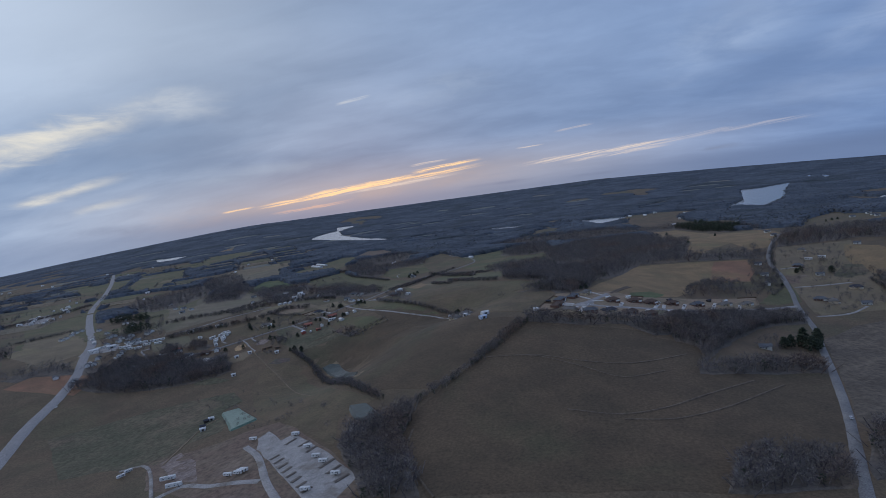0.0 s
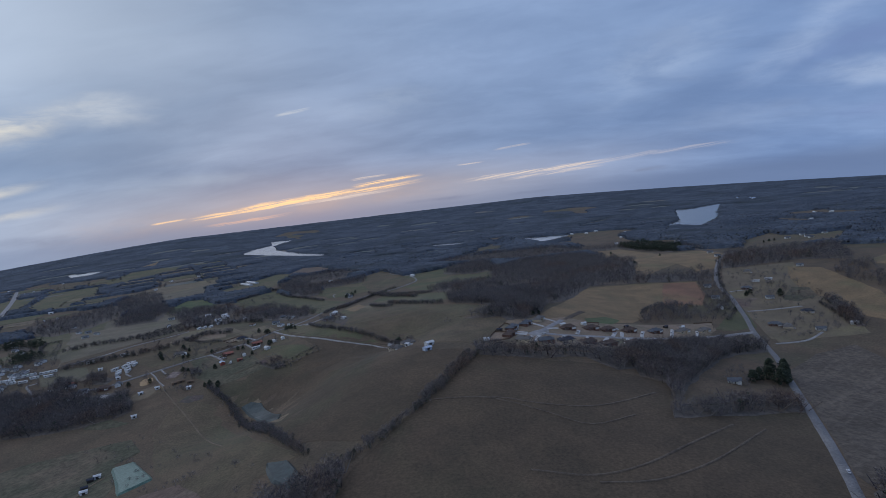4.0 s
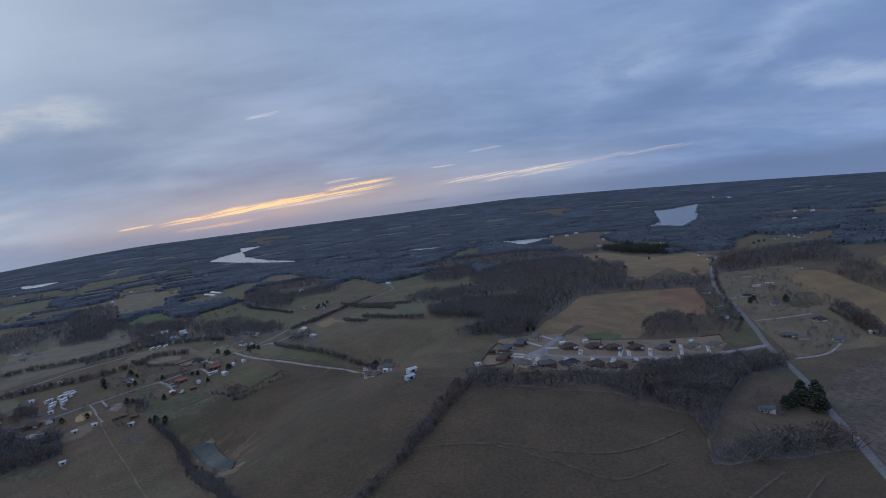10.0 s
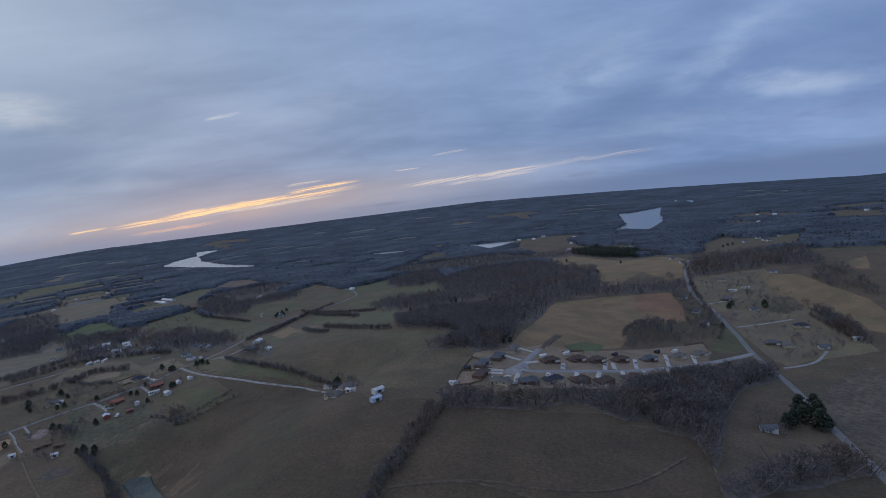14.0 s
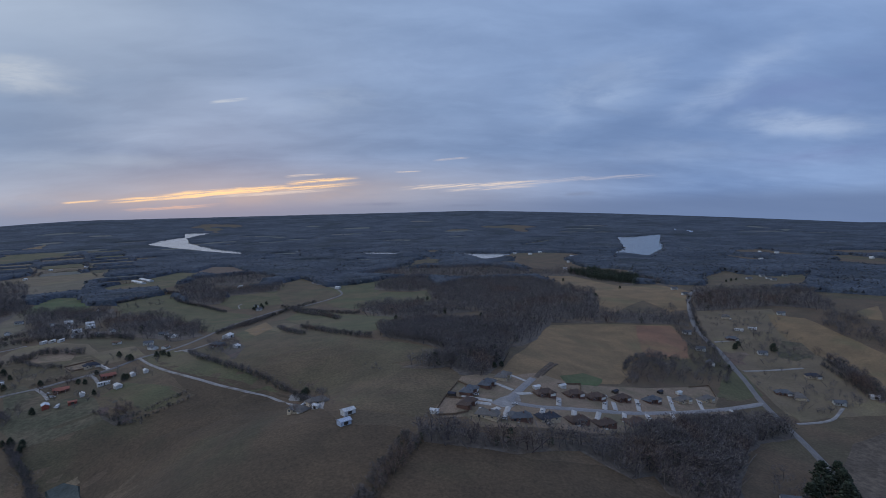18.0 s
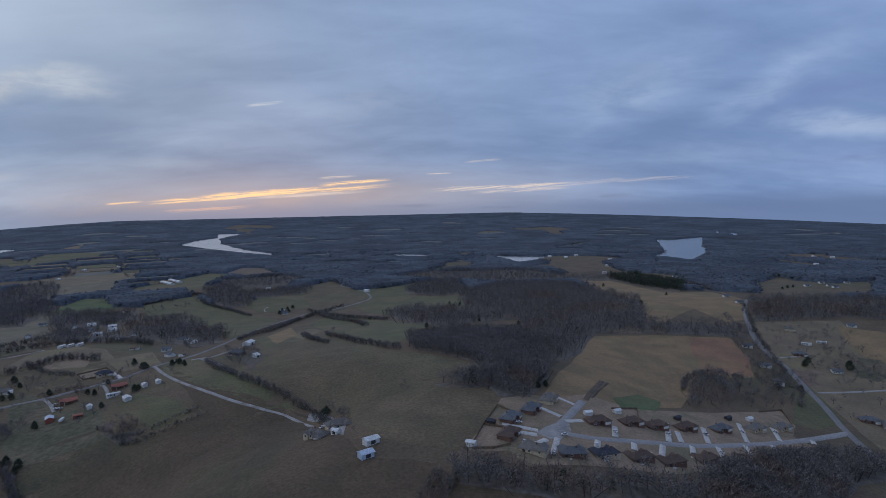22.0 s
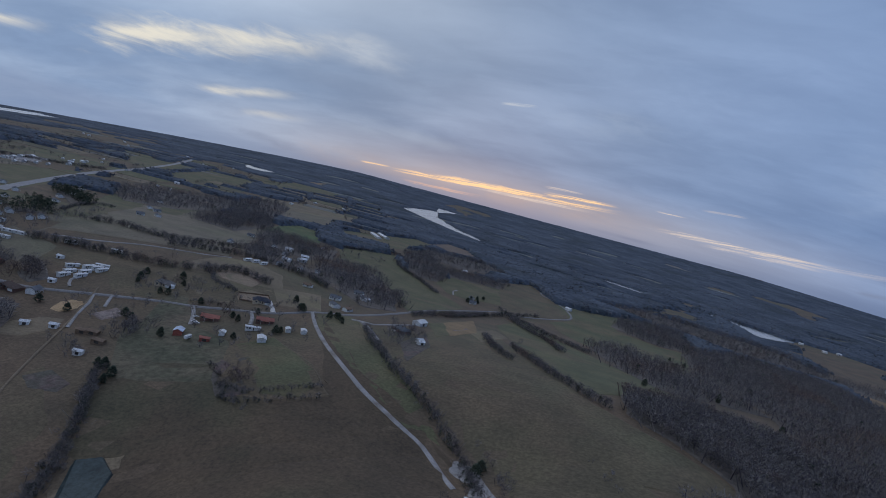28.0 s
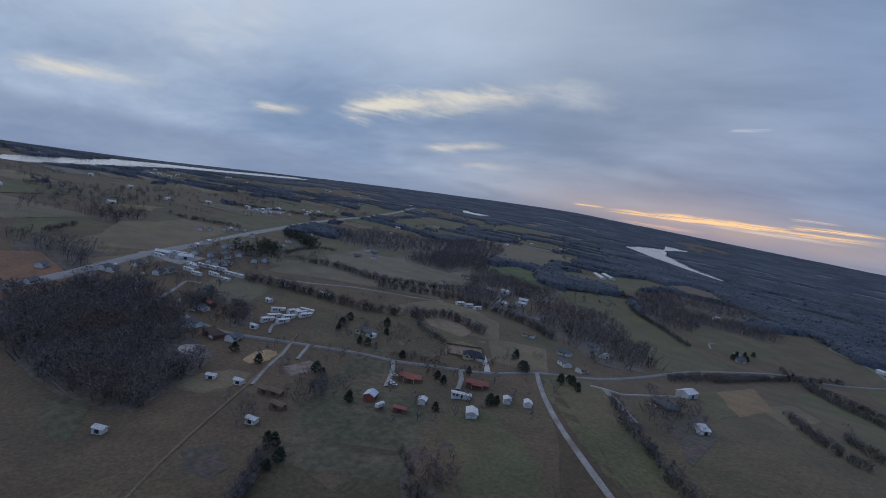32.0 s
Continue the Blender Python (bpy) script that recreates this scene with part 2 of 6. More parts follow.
def surface(name, c1, c2, scale=0.05, rough=0.9, c3=None, scale3=0.012, fine=1.2, bump=0.0, furrow=None, spec=0.3, island=0.0, metal=0.0, contrast=1.0):
    """Two tones mixed by patchy noise, a third in broad stains, fine grain on top."""
    m = bpy.data.materials.new(name)
    m.use_nodes = True
    nt = m.node_tree
    b = nt.nodes["Principled BSDF"]
    geo = nt.nodes.new("ShaderNodeNewGeometry")
    pos = geo.outputs["Position"]
    n1 = fbm(nt, pos, scale, 5, 0.6, 0.2)
    col = mix(nt, remap(nt, n1, 0.36, 0.64), c1, c2)
    if c3:
        col = mix(nt, remap(nt, fbm(nt, pos, scale3, 4, 0.6, 0.4), 0.5, 0.68), col, c3)
    if furrow:
        ang, gap, depth = furrow
        sep = nt.nodes.new("ShaderNodeSeparateXYZ")
        nt.links.new(pos, sep.inputs[0])
        u = mth(nt, "ADD", mth(nt, "MULTIPLY", sep.outputs[0], math.cos(ang)), mth(nt, "MULTIPLY", sep.outputs[1], math.sin(ang)))
        u = mth(nt, "ADD", u, mth(nt, "MULTIPLY", fbm(nt, pos, 0.006, 2), 60.0))
        along = fbm(nt, vec(nt, mth(nt, "DIVIDE", u, gap), mth(nt, "MULTIPLY", n1, 0.6), 0.0), 1.0, 3, 0.7)
        col = mix(nt, mth(nt, "MULTIPLY", remap(nt, along, 0.45, 0.68), depth), col, tuple(min(1, c * 1.9 + 0.012) for c in c1))
    if scale3 < 0.03 and rough > 0.85:
        blot = fbm(nt, pos, 0.03, 6, 0.6, 0.1)
        col = mix(nt, 1.0, col, mix(nt, remap(nt, blot, 0.34, 0.66), (0.87, 0.875, 0.89), (1.11, 1.10, 1.08)), "MULTIPLY")
    g = fbm(nt, pos, fine, 6, 0.75)
    col = mix(nt, 1.0, col, mix(nt, remap(nt, g, 0.28, 0.72), tuple(1 - 0.40 * contrast for _ in range(3)), tuple(1 + 0.40 * contrast for _ in range(3))), "MULTIPLY")
    if island:
        r = mth(nt, "MULTIPLY", mth(nt, "SUBTRACT", geo.outputs["Random Per Island"], 0.5), 2 * island)
        v = mth(nt, "ADD", r, 1.0)
        col = mix(nt, 1.0, col, vec(nt, v, v, mth(nt, "ADD", mth(nt, "MULTIPLY", r, 0.8), 1.0)), "MULTIPLY")
    nt.links.new(col, b.inputs["Base Color"])
    b.inputs["Roughness"].default_value, b.inputs["Metallic"].default_value = rough, metal
    b.inputs["Specular IOR Level"].default_value = spec
    if bump:
        bp = nt.nodes.new("ShaderNodeBump")
        bp.inputs["Strength"].default_value, bp.inputs["Distance"].default_value = 0.6, bump
        nt.links.new(g, bp.inputs["Height"])
        nt.links.new(bp.outputs[0], b.inputs["Normal"])
    MATS[name] = m
    return m


surface("ground", (0.131, 0.090, 0.057), (0.110, 0.082, 0.052), 0.02, c3=(0.100, 0.086, 0.050), scale3=0.004, fine=0.45, contrast=0.8)
surface("tilled", (0.088, 0.063, 0.039), (0.103, 0.071, 0.044), 0.012, c3=(0.080, 0.068, 0.039), scale3=0.006, fine=0.45, furrow=(0.9, 14.0, 0.05), contrast=0.85)
surface("furrow", (0.100, 0.077, 0.056), (0.124, 0.096, 0.071), 0.02, furrow=(2.2, 9.0, 0.325), fine=0.2)
surface("olive", (0.123, 0.107, 0.057), (0.101, 0.097, 0.049), 0.018, c3=(0.142, 0.111, 0.066), scale3=0.008, fine=0.45, contrast=0.8)
surface("olive_brown", (0.132, 0.096, 0.059), (0.109, 0.087, 0.051), 0.016, c3=(0.115, 0.099, 0.056), scale3=0.007, fine=0.45, contrast=0.85)
surface("green", (0.100, 0.100, 0.051), (0.117, 0.106, 0.053), 0.02, c3=(0.138, 0.108, 0.060), scale3=0.01, fine=0.45, contrast=0.7)
surface("meadow", (0.078, 0.112, 0.046), (0.100, 0.110, 0.052), 0.02, c3=(0.130, 0.125, 0.064), scale3=0.01, fine=0.45, contrast=0.7)
surface("meadow_dull", (0.092, 0.088, 0.052), (0.108, 0.090, 0.058), 0.03, c3=(0.140, 0.105, 0.070), scale3=0.012, fine=0.2)
surface("tan", (0.234, 0.156, 0.083), (0.193, 0.132, 0.071), 0.02, c3=(0.174, 0.136, 0.071), scale3=0.01, fine=0.45, contrast=0.7)
surface("yard", (0.268, 0.191, 0.133), (0.211, 0.158, 0.105), 0.05, c3=(0.155, 0.130, 0.080), scale3=0.03, fine=0.8)
surface("brown", (0.185, 0.141, 0.093), (0.160, 0.124, 0.078), 0.02, c3=(0.190, 0.155, 0.087), scale3=0.009, fine=0.45, contrast=0.7)
surface("stubble", (0.178, 0.142, 0.099), (0.150, 0.126, 0.086), 0.02, c3=(0.142, 0.126, 0.079), scale3=0.009, fine=0.45, contrast=0.7)
# pasture tone greyed and paled, haze of distance put into the colour
surface("hazy_pasture", (0.150, 0.152, 0.128), (0.122, 0.126, 0.108), 0.01, c3=(0.168, 0.142, 0.118), scale3=0.004, fine=0.2, contrast=0.7)
surface("red", (0.244, 0.127, 0.078), (0.208, 0.118, 0.073), 0.02, c3=(0.212, 0.142, 0.073), scale3=0.01, fine=0.45, contrast=0.7)
surface("red_brown", (0.172, 0.116, 0.086), (0.138, 0.104, 0.076), 0.03, c3=(0.192, 0.145, 0.112), scale3=0.02, fine=0.2)
surface("sand", (0.400, 0.270, 0.150), (0.330, 0.220, 0.120), 0.08, fine=1.0)
surface("asphalt", (0.205, 0.192, 0.184), (0.165, 0.157, 0.152), 0.06, c3=(0.235, 0.218, 0.200), scale3=0.03, fine=0.9, rough=0.85)
surface("street", (0.275, 0.260, 0.255), (0.245, 0.232, 0.228), 0.06, fine=0.9, rough=0.85)
surface("gravel", (0.335, 0.312, 0.295), (0.262, 0.245, 0.232), 0.10, c3=(0.205, 0.176, 0.150), scale3=0.05, fine=1.2)
surface("dark_gravel", (0.150, 0.125, 0.105), (0.120, 0.100, 0.085), 0.1, fine=0.5)
surface("concrete", (0.500, 0.470, 0.440), (0.420, 0.396, 0.370), 0.12, fine=1.0, rough=0.8)
surface("dirt", (0.205, 0.152, 0.100), (0.160, 0.120, 0.080), 0.10, fine=1.0)
surface("twig", (0.187, 0.166, 0.159), (0.121, 0.109, 0.109), 0.03, c3=(0.153, 0.111, 0.092), scale3=0.012, fine=0.8, island=0.6, spec=0.1)
surface("litter", (0.132, 0.108, 0.090), (0.107, 0.092, 0.079), 0.05, c3=(0.140, 0.104, 0.073), scale3=0.02, fine=0.2)
surface("bank", (0.200, 0.150, 0.095), (0.165, 0.125, 0.080), 0.08, fine=0.3)
surface("litter_brown", (0.105, 0.085, 0.072), (0.085, 0.078, 0.058), 0.05, c3=(0.130, 0.085, 0.075), scale3=0.03, fine=0.3)
surface("churn", (0.240, 0.190, 0.168), (0.160, 0.115, 0.095), 0.08, fine=0.3)
surface("faint_track", (0.134, 0.102, 0.073), (0.100, 0.075, 0.054), 0.08, fine=0.3)
surface("churned", (0.090, 0.068, 0.052), (0.125, 0.090, 0.062), 0.1, fine=0.4)
surface("bark", (0.140, 0.120, 0.105), (0.100, 0.085, 0.075), 0.3, fine=3.0, spec=0.1)
surface("needle", (0.050, 0.064, 0.046), (0.068, 0.080, 0.054), 0.10, fine=1.5, island=0.4, spec=0.2)
# Distance haze put into base colour: far woods bluish, far_twig only faintly.
surface("hazy_canopy", (0.092, 0.107, 0.130), (0.062, 0.074, 0.093), 0.007, c3=(0.057, 0.067, 0.075), scale3=0.0045, fine=0.12, contrast=1.0, spec=0.05)
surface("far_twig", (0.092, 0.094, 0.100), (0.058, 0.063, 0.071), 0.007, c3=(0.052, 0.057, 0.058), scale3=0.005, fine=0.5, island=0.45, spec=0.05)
surface("brick", (0.185, 0.105, 0.082), (0.155, 0.092, 0.074), 0.5, fine=3.0)
surface("tan_siding", (0.520, 0.430, 0.320), (0.470, 0.390, 0.290), 0.3, fine=2.0)
surface("white_siding", (0.690, 0.680, 0.665), (0.590, 0.580, 0.565), 0.3, fine=2.0, rough=0.6)
surface("brown_shingle", (0.120, 0.082, 0.066), (0.095, 0.068, 0.056), 0.4, fine=2.5)
surface("slate_shingle", (0.125, 0.130, 0.140), (0.100, 0.106, 0.118), 0.4, fine=2.5)
surface("navy_shingle", (0.052, 0.055, 0.070), (0.040, 0.043, 0.056), 0.4, fine=2.5)
surface("grey_shingle", (0.160, 0.145, 0.132), (0.132, 0.122, 0.114), 0.4, fine=2.5)
surface("red_shingle", (0.350, 0.135, 0.098), (0.290, 0.115, 0.085), 0.4, fine=2.5)
surface("white_metal", (0.620, 0.620, 0.620), (0.500, 0.500, 0.500), 0.25, c3=(0.50, 0.47, 0.44), scale3=0.2, fine=1.5, rough=0.45)
surface("blue_metal", (0.440, 0.500, 0.600), (0.380, 0.440, 0.540), 0.25, fine=1.5, rough=0.4)
surface("red_board", (0.300, 0.085, 0.062), (0.240, 0.075, 0.056), 0.4, fine=2.0)
surface("brown_board", (0.200, 0.135, 0.092), (0.160, 0.110, 0.076), 0.4, fine=2.0)
surface("dark_board", (0.070, 0.058, 0.050), (0.055, 0.046, 0.040), 0.4, fine=2.0)
surface("glass", (0.035, 0.042, 0.050), (0.050, 0.058, 0.068), 0.2, rough=0.12, fine=1.0, spec=0.6)
surface("tyre", (0.03, 0.03, 0.03), (0.04, 0.04, 0.04), 1.0, fine=4.0)
surface("car_paint", (0.55, 0.55, 0.56), (0.50, 0.50, 0.52), 0.5, rough=0.3, fine=1.0, spec=0.5)
surface("green_water", (0.120, 0.190, 0.150), (0.100, 0.165, 0.130), 0.05, rough=0.35, fine=0.4, spec=0.15)
surface("pond_water", (0.030, 0.042, 0.042), (0.042, 0.058, 0.058), 0.04, rough=0.3, fine=0.3, spec=0.1)
surface("lake_water", (0.060, 0.075, 0.085), (0.080, 0.088, 0.092), 0.01, rough=0.2, fine=0.2, spec=0.5)


# ---------------- terrain
HILLS = [-19.2, -14.4, 15.5, -18.7, -9, -18.2, -11.2, 45.6, -19.1, -22.4, 14.5, 9.1, 18, -1.8, -11.6, -0.8, -10.3, 0.7, 10.4, 6.3]
HX = np.tile(np.array([-540.0, -270, 0, 270, 540]), 4)
HY = np.repeat(np.array([270.0, 540, 810, 1080]), 5)
HW = np.array(HILLS)
DIPS = ((-232.0, 490.0, 25.0, 60.0), (-102.0, 598.0, 22.0, 54.0))   # hollows by the pond and the lane-end farm


def height(x, y):
    """Rolling hills of the near land; the far land climbs gently to the horizon."""
    x, y = np.asarray(x, float), np.asarray(y, float)
    z = (HW * np.exp(-((x[..., None] - HX) ** 2 + (y[..., None] - HY) ** 2) / 82012.5)).sum(-1)
    for cx, cy, deep, wide in DIPS:
        z = z - deep * np.exp(-((x - cx) ** 2 + (y - cy) ** 2) / (2 * wide * wide))
    a, r = np.arctan2(-x, y - 150), np.hypot(x, y - 150)
    rim = 182 - 4700 * (0.004 + 0.030 * np.clip((-a - 0.12) / 0.6, 0, 1) ** 1.2 + 0.066 * np.clip((a - 0.5) / 0.82, 0, 1) ** 1.2)
    return z + rim * (np.clip(r - 1250, 0, None) / 3450) ** 2.2


def ground_z(x, y):
    return float(height(np.array([x]), np.array([y]))[0])


def value_noise(x, y, cell, seed=0):
    x, y = np.asarray(x) / cell + 311.7 * (seed + 1), np.asarray(y) / cell + 127.3 * (seed + 1)
    i, j = np.floor(x), np.floor(y)
    u, v = x - i, y - j
    u, v = u * u * (3 - 2 * u), v * v * (3 - 2 * v)

    def h(a, b):
        s = np.sin(a * 127.1 + b * 311.7 + seed * 17.3) * 43758.5453
        return s - np.floor(s)
    return (h(i, j) * (1 - u) + h(i + 1, j) * u) * (1 - v) + (h(i, j + 1) * (1 - u) + h(i + 1, j + 1) * u) * v


def fractal(x, y, cell, seed=0):
    return (value_noise(x, y, cell, seed) + 0.5 * value_noise(x, y, cell / 2.1, seed + 1) + 0.25 * value_noise(x, y, cell / 4.3, seed + 2)) / 1.75


def inside(poly, x, y):
    r = np.zeros(np.shape(x), bool)
    n = len(poly)
    for k in range(n):
        (x1, y1), (x2, y2) = poly[k], poly[(k + 1) % n]
        c = ((y1 > y) != (y2 > y))
        with np.errstate(divide="ignore", invalid="ignore"):
            r ^= c & (x < (x2 - x1) * (y - y1) / (y2 - y1 + 1e-12) + x1)
    return r


def mesh_object(name, verts, faces, material, parent=None, label="", smooth=False):
    me = bpy.data.meshes.new(name)
    me.from_pydata([tuple(v) for v in verts], [], faces)
    me.materials.append(MATS[material] if isinstance(material, str) else material)
    if smooth:
        me.shade_smooth()
    ob = new(name, me)
    if parent:
        ob.parent = parent
    return tagged(ob, label)


def tri_mesh(name, verts, tris, material):
    """Quick mesh from arrays of points and triangles."""
    me = bpy.data.meshes.new(name)
    nv, nf = len(verts), len(tris)
    me.vertices.add(nv)
    me.vertices.foreach_set("co", np.ascontiguousarray(verts, np.float32).ravel())
    me.loops.add(nf * 3)
    me.loops.foreach_set("vertex_index", np.ascontiguousarray(tris, np.int32).ravel())
    me.polygons.add(nf)
    me.polygons.foreach_set("loop_start", np.arange(0, nf * 3, 3, dtype=np.int32))
    me.update(calc_edges=True)
    me.materials.append(MATS[material])
    return new(name, me)


def part(name, bm, material, parent, label=""):
    me = bpy.data.meshes.new(name)
    bmesh.ops.recalc_face_normals(bm, faces=bm.faces)
    bm.to_mesh(me)
    bm.free()
    me.materials.append(MATS[material])
    ob = new(name, me)
    ob.parent = parent
    return tagged(ob, label)


# ---------------- ground sheet
def make_ground():
    near = np.arange(-950, 951, 25.0)
    xs = np.concatenate([-np.geomspace(4700, 980, 50), near, np.geomspace(980, 4700, 50)])
    yn = np.arange(-275, 1501, 25.0)
    ys = np.concatenate([-np.geomspace(4500, 310, 24), yn, np.geomspace(1540, 4850, 46)])
    gx, gy = np.meshgrid(xs, ys)
    gz = height(gx, gy)
    nx, ny = len(xs), len(ys)
    idx = np.arange(nx * ny).reshape(ny, nx)
    a, b, c, d = idx[:-1, :-1].ravel(), idx[:-1, 1:].ravel(), idx[1:, 1:].ravel(), idx[1:, :-1].ravel()
    tris = np.concatenate([np.stack([a, b, c], 1), np.stack([a, c, d], 1)])
    v = np.stack([gx.ravel(), gy.ravel(), gz.ravel()], 1)
    r = np.hypot(v[:, 0], v[:, 1] - 150)
    keep = (r[tris] < 4760).all(1)
    ob = tri_mesh("ground", v, tris[keep], "ground")
    ob.data.shade_smooth()
    tagged(ob, "rolling winter farmland of dull brown and olive grass", "ground", kind="structure")


make_ground()
OPEN = []            # outlines kept free of far woods
WET = []
GROVES = []
KEEP_OUT = []        # roads and yards kept free of trees


def ragged(poly, step, amount):
    """The outline with its long sides broken into short, slightly wandering ones."""
    res = []
    for k, (x1, y1) in enumerate(poly):
        x2, y2 = poly[(k + 1) % len(poly)]
        d = math.hypot(x2 - x1, y2 - y1)
        n = max(1, min(24, int(d / step)))
        for i in range(n):
            s = i / n
            x, y = x1 + (x2 - x1) * s, y1 + (y2 - y1) * s
            k2 = amount * (0.25 if i == 0 else 1.0)
            x += (float(value_noise(x, y, 26.0, 3)) - 0.5) * 2 * k2
            y += (float(value_noise(x, y, 26.0, 7)) - 0.5) * 2 * k2
            res.append((x, y))
    return res


def sheet(name, poly, material, lift, cell=25.0):
    """A thin patch draped over the terrain."""
    bm = bmesh.new()
    vs = [bm.verts.new((x, y, 0)) for x, y in poly]
    f = bm.faces.new(vs)
    bmesh.ops.triangulate(bm, faces=[f], ngon_method="EAR_CLIP")
    px, py = [p[0] for p in poly], [p[1] for p in poly]
    cell = max(cell, (max(px) - min(px)) / 40, (max(py) - min(py)) / 40)
    for axis, lo, hi in ((0, min(px), max(px)), (1, min(py), max(py))):
        no = (1, 0, 0) if axis == 0 else (0, 1, 0)
        for k in range(math.ceil(lo / cell), math.floor(hi / cell) + 1):
            co = (k * cell, 0, 0) if axis == 0 else (0, k * cell, 0)
            bmesh.ops.bisect_plane(bm, geom=bm.verts[:] + bm.edges[:] + bm.faces[:], plane_co=co, plane_no=no, dist=1e-4)
    co = np.array([v.co[:] for v in bm.verts])
    for v, z in zip(bm.verts, height(co[:, 0], co[:, 1])):
        v.co.z = z + lift
    bmesh.ops.recalc_face_normals(bm, faces=bm.faces)
    if sum(fc.normal.z for fc in bm.faces) < 0:
        bmesh.ops.reverse_faces(bm, faces=bm.faces)
    rim = [e for e in bm.edges if e.is_boundary]
    away = {}
    for e in rim:
        d = e.verts[1].co - e.verts[0].co
        n = Vector((d.y, -d.x, 0)).normalized()
        if n.dot((e.verts[0].co + e.verts[1].co) / 2 - e.link_faces[0].calc_center_median()) < 0:
            n = -n
        for v in e.verts:
            k = (round(v.co.x, 3), round(v.co.y, 3))
            away[k] = away.get(k, Vector((0, 0, 0))) + n
    low = bmesh.ops.extrude_edge_only(bm, edges=rim)["geom"]
    for v in low:
        if isinstance(v, bmesh.types.BMVert):
            n = away[(round(v.co.x, 3), round(v.co.y, 3))].normalized()
            v.co.x, v.co.y, v.co.z = v.co.x + n.x * 2.4, v.co.y + n.y * 2.4, v.co.z - lift - 0.25
    bmesh.ops.recalc_face_normals(bm, faces=bm.faces)
    if sum(fc.normal.z for fc in bm.faces) < 0:
        bmesh.ops.reverse_faces(bm, faces=bm.faces)
    me = bpy.data.meshes.new(name)
    bm.to_mesh(me)
    bm.free()
    me.materials.append(MATS[material])
    return new(name, me)


FIELD_LABEL = {
    "tilled": ("dark brown harvested crop field with faint tractor lines", "crop field"), "furrow": ("brown ploughed field with pale furrow stripes", "crop field"),
    "olive": ("dull olive winter pasture", "pasture"), "olive_brown": ("brownish winter pasture with worn patches", "pasture"), "green": ("muted green pasture", "pasture"),
    "meadow": ("bright green meadow", "meadow"), "meadow_dull": ("dull green meadow with bare patches", "meadow"), "tan": ("pale tan hay field", "hay field"),
    "hazy_pasture": ("far pasture between woods, its grey-green paled for haze", "pasture"), "stubble": ("pale stubble field of dry grass", "field"), "yard": ("dry tan lawn round the houses", "lawn"), "brown": ("bare brown field", "field"), "red": ("field of bare reddish clay soil", "field"),
    "red_brown": ("scraped red-brown earth", "bare earth"), "sand": ("heap of pale orange sand and clay", "bare earth"), "bank": ("trampled tan bank round a pond", "bank"), "litter_brown": ("dark patch of dead brush and weeds", "brush"), "churn": ("bare churned earth and rubble", "bare earth"), "gravel": ("open lot of pale grey gravel", "gravel lot")}
LIFT = {"yard": 0.30, "red": 0.30, "sand": 0.32, "gravel": 0.34, "meadow": 0.30}
COUNT = {}


def field(kind, poly):
    COUNT["field"] = COUNT.get("field", 0) + 1
    far = min(math.hypot(x, y) for x, y in poly)
    out = ragged(poly, 9.0 if far < 950 else 25.0, 1.6 if far < 950 else 6.0)
    ob = sheet("field" if kind != "gravel" else "gravel_lot", out, kind, LIFT.get(kind, 0.18) + 0.003 * COUNT["field"], 12.5 if kind == "bank" else 25.0)
    label, cat = FIELD_LABEL[kind]
    tagged(ob, label, cat, kind="structure")
    OPEN.append(poly)


def water(name, poly):
    far = min(math.hypot(x, y) for x, y in poly)
    out = ragged(poly, 8.0 if far < 1080 else 18.0, 1.2 if far < 1080 else 9.0)
    mats = {"pond": "pond_water", "green_pond": "green_water"}
    ob = sheet(name, out, mats.get(name, "lake_water"), 1.7 if far < 1080 else 1.5, 12.5 if far < 1080 else 25.0)
    lab = {"pond": "small farm pond of dark still water", "green_pond": "square pond of cloudy green water", "river": "stretch of pale river between woods", "lake": "wide lake reflecting the evening sky"}[name]
    tagged(ob, lab, name.replace("_", " "), kind="structure")
    OPEN.append(poly)
    WET.append(poly)


def smooth_line(pts, step):
    """Points at even steps along a soft curve through pts."""
    p = [Vector((x, y)) for x, y in pts]
    p = [p[0] * 2 - p[1]] + p + [p[-1] * 2 - p[-2]]
    res = []
    for i in range(1, len(p) - 2):
        a, b, c, d = p[i - 1:i + 3]
        n = max(1, int((c - b).length / step))
        for k in range(n):
            t = k / n
            res.append(0.5 * ((2 * b) + (c - a) * t + (2 * a - 5 * b + 4 * c - d) * t * t + (3 * b - a - 3 * c + d) * t ** 3))
    res.append(p[-2])
    return res


ROAD_LABEL = {"main_road": "two-lane country road of worn grey asphalt", "street": "pale concrete street of the housing estate", "village_road": "narrow asphalt village road", "gravel_lane": "pale gravel lane",
              "highway": "wide grey highway with gravel shoulders", "concrete_drive": "white concrete driveway", "dirt_track": "pale wheel track worn into the grass", "field_track": "faint tractor track across the brown field", "ditch": "dark strip of churned earth"}


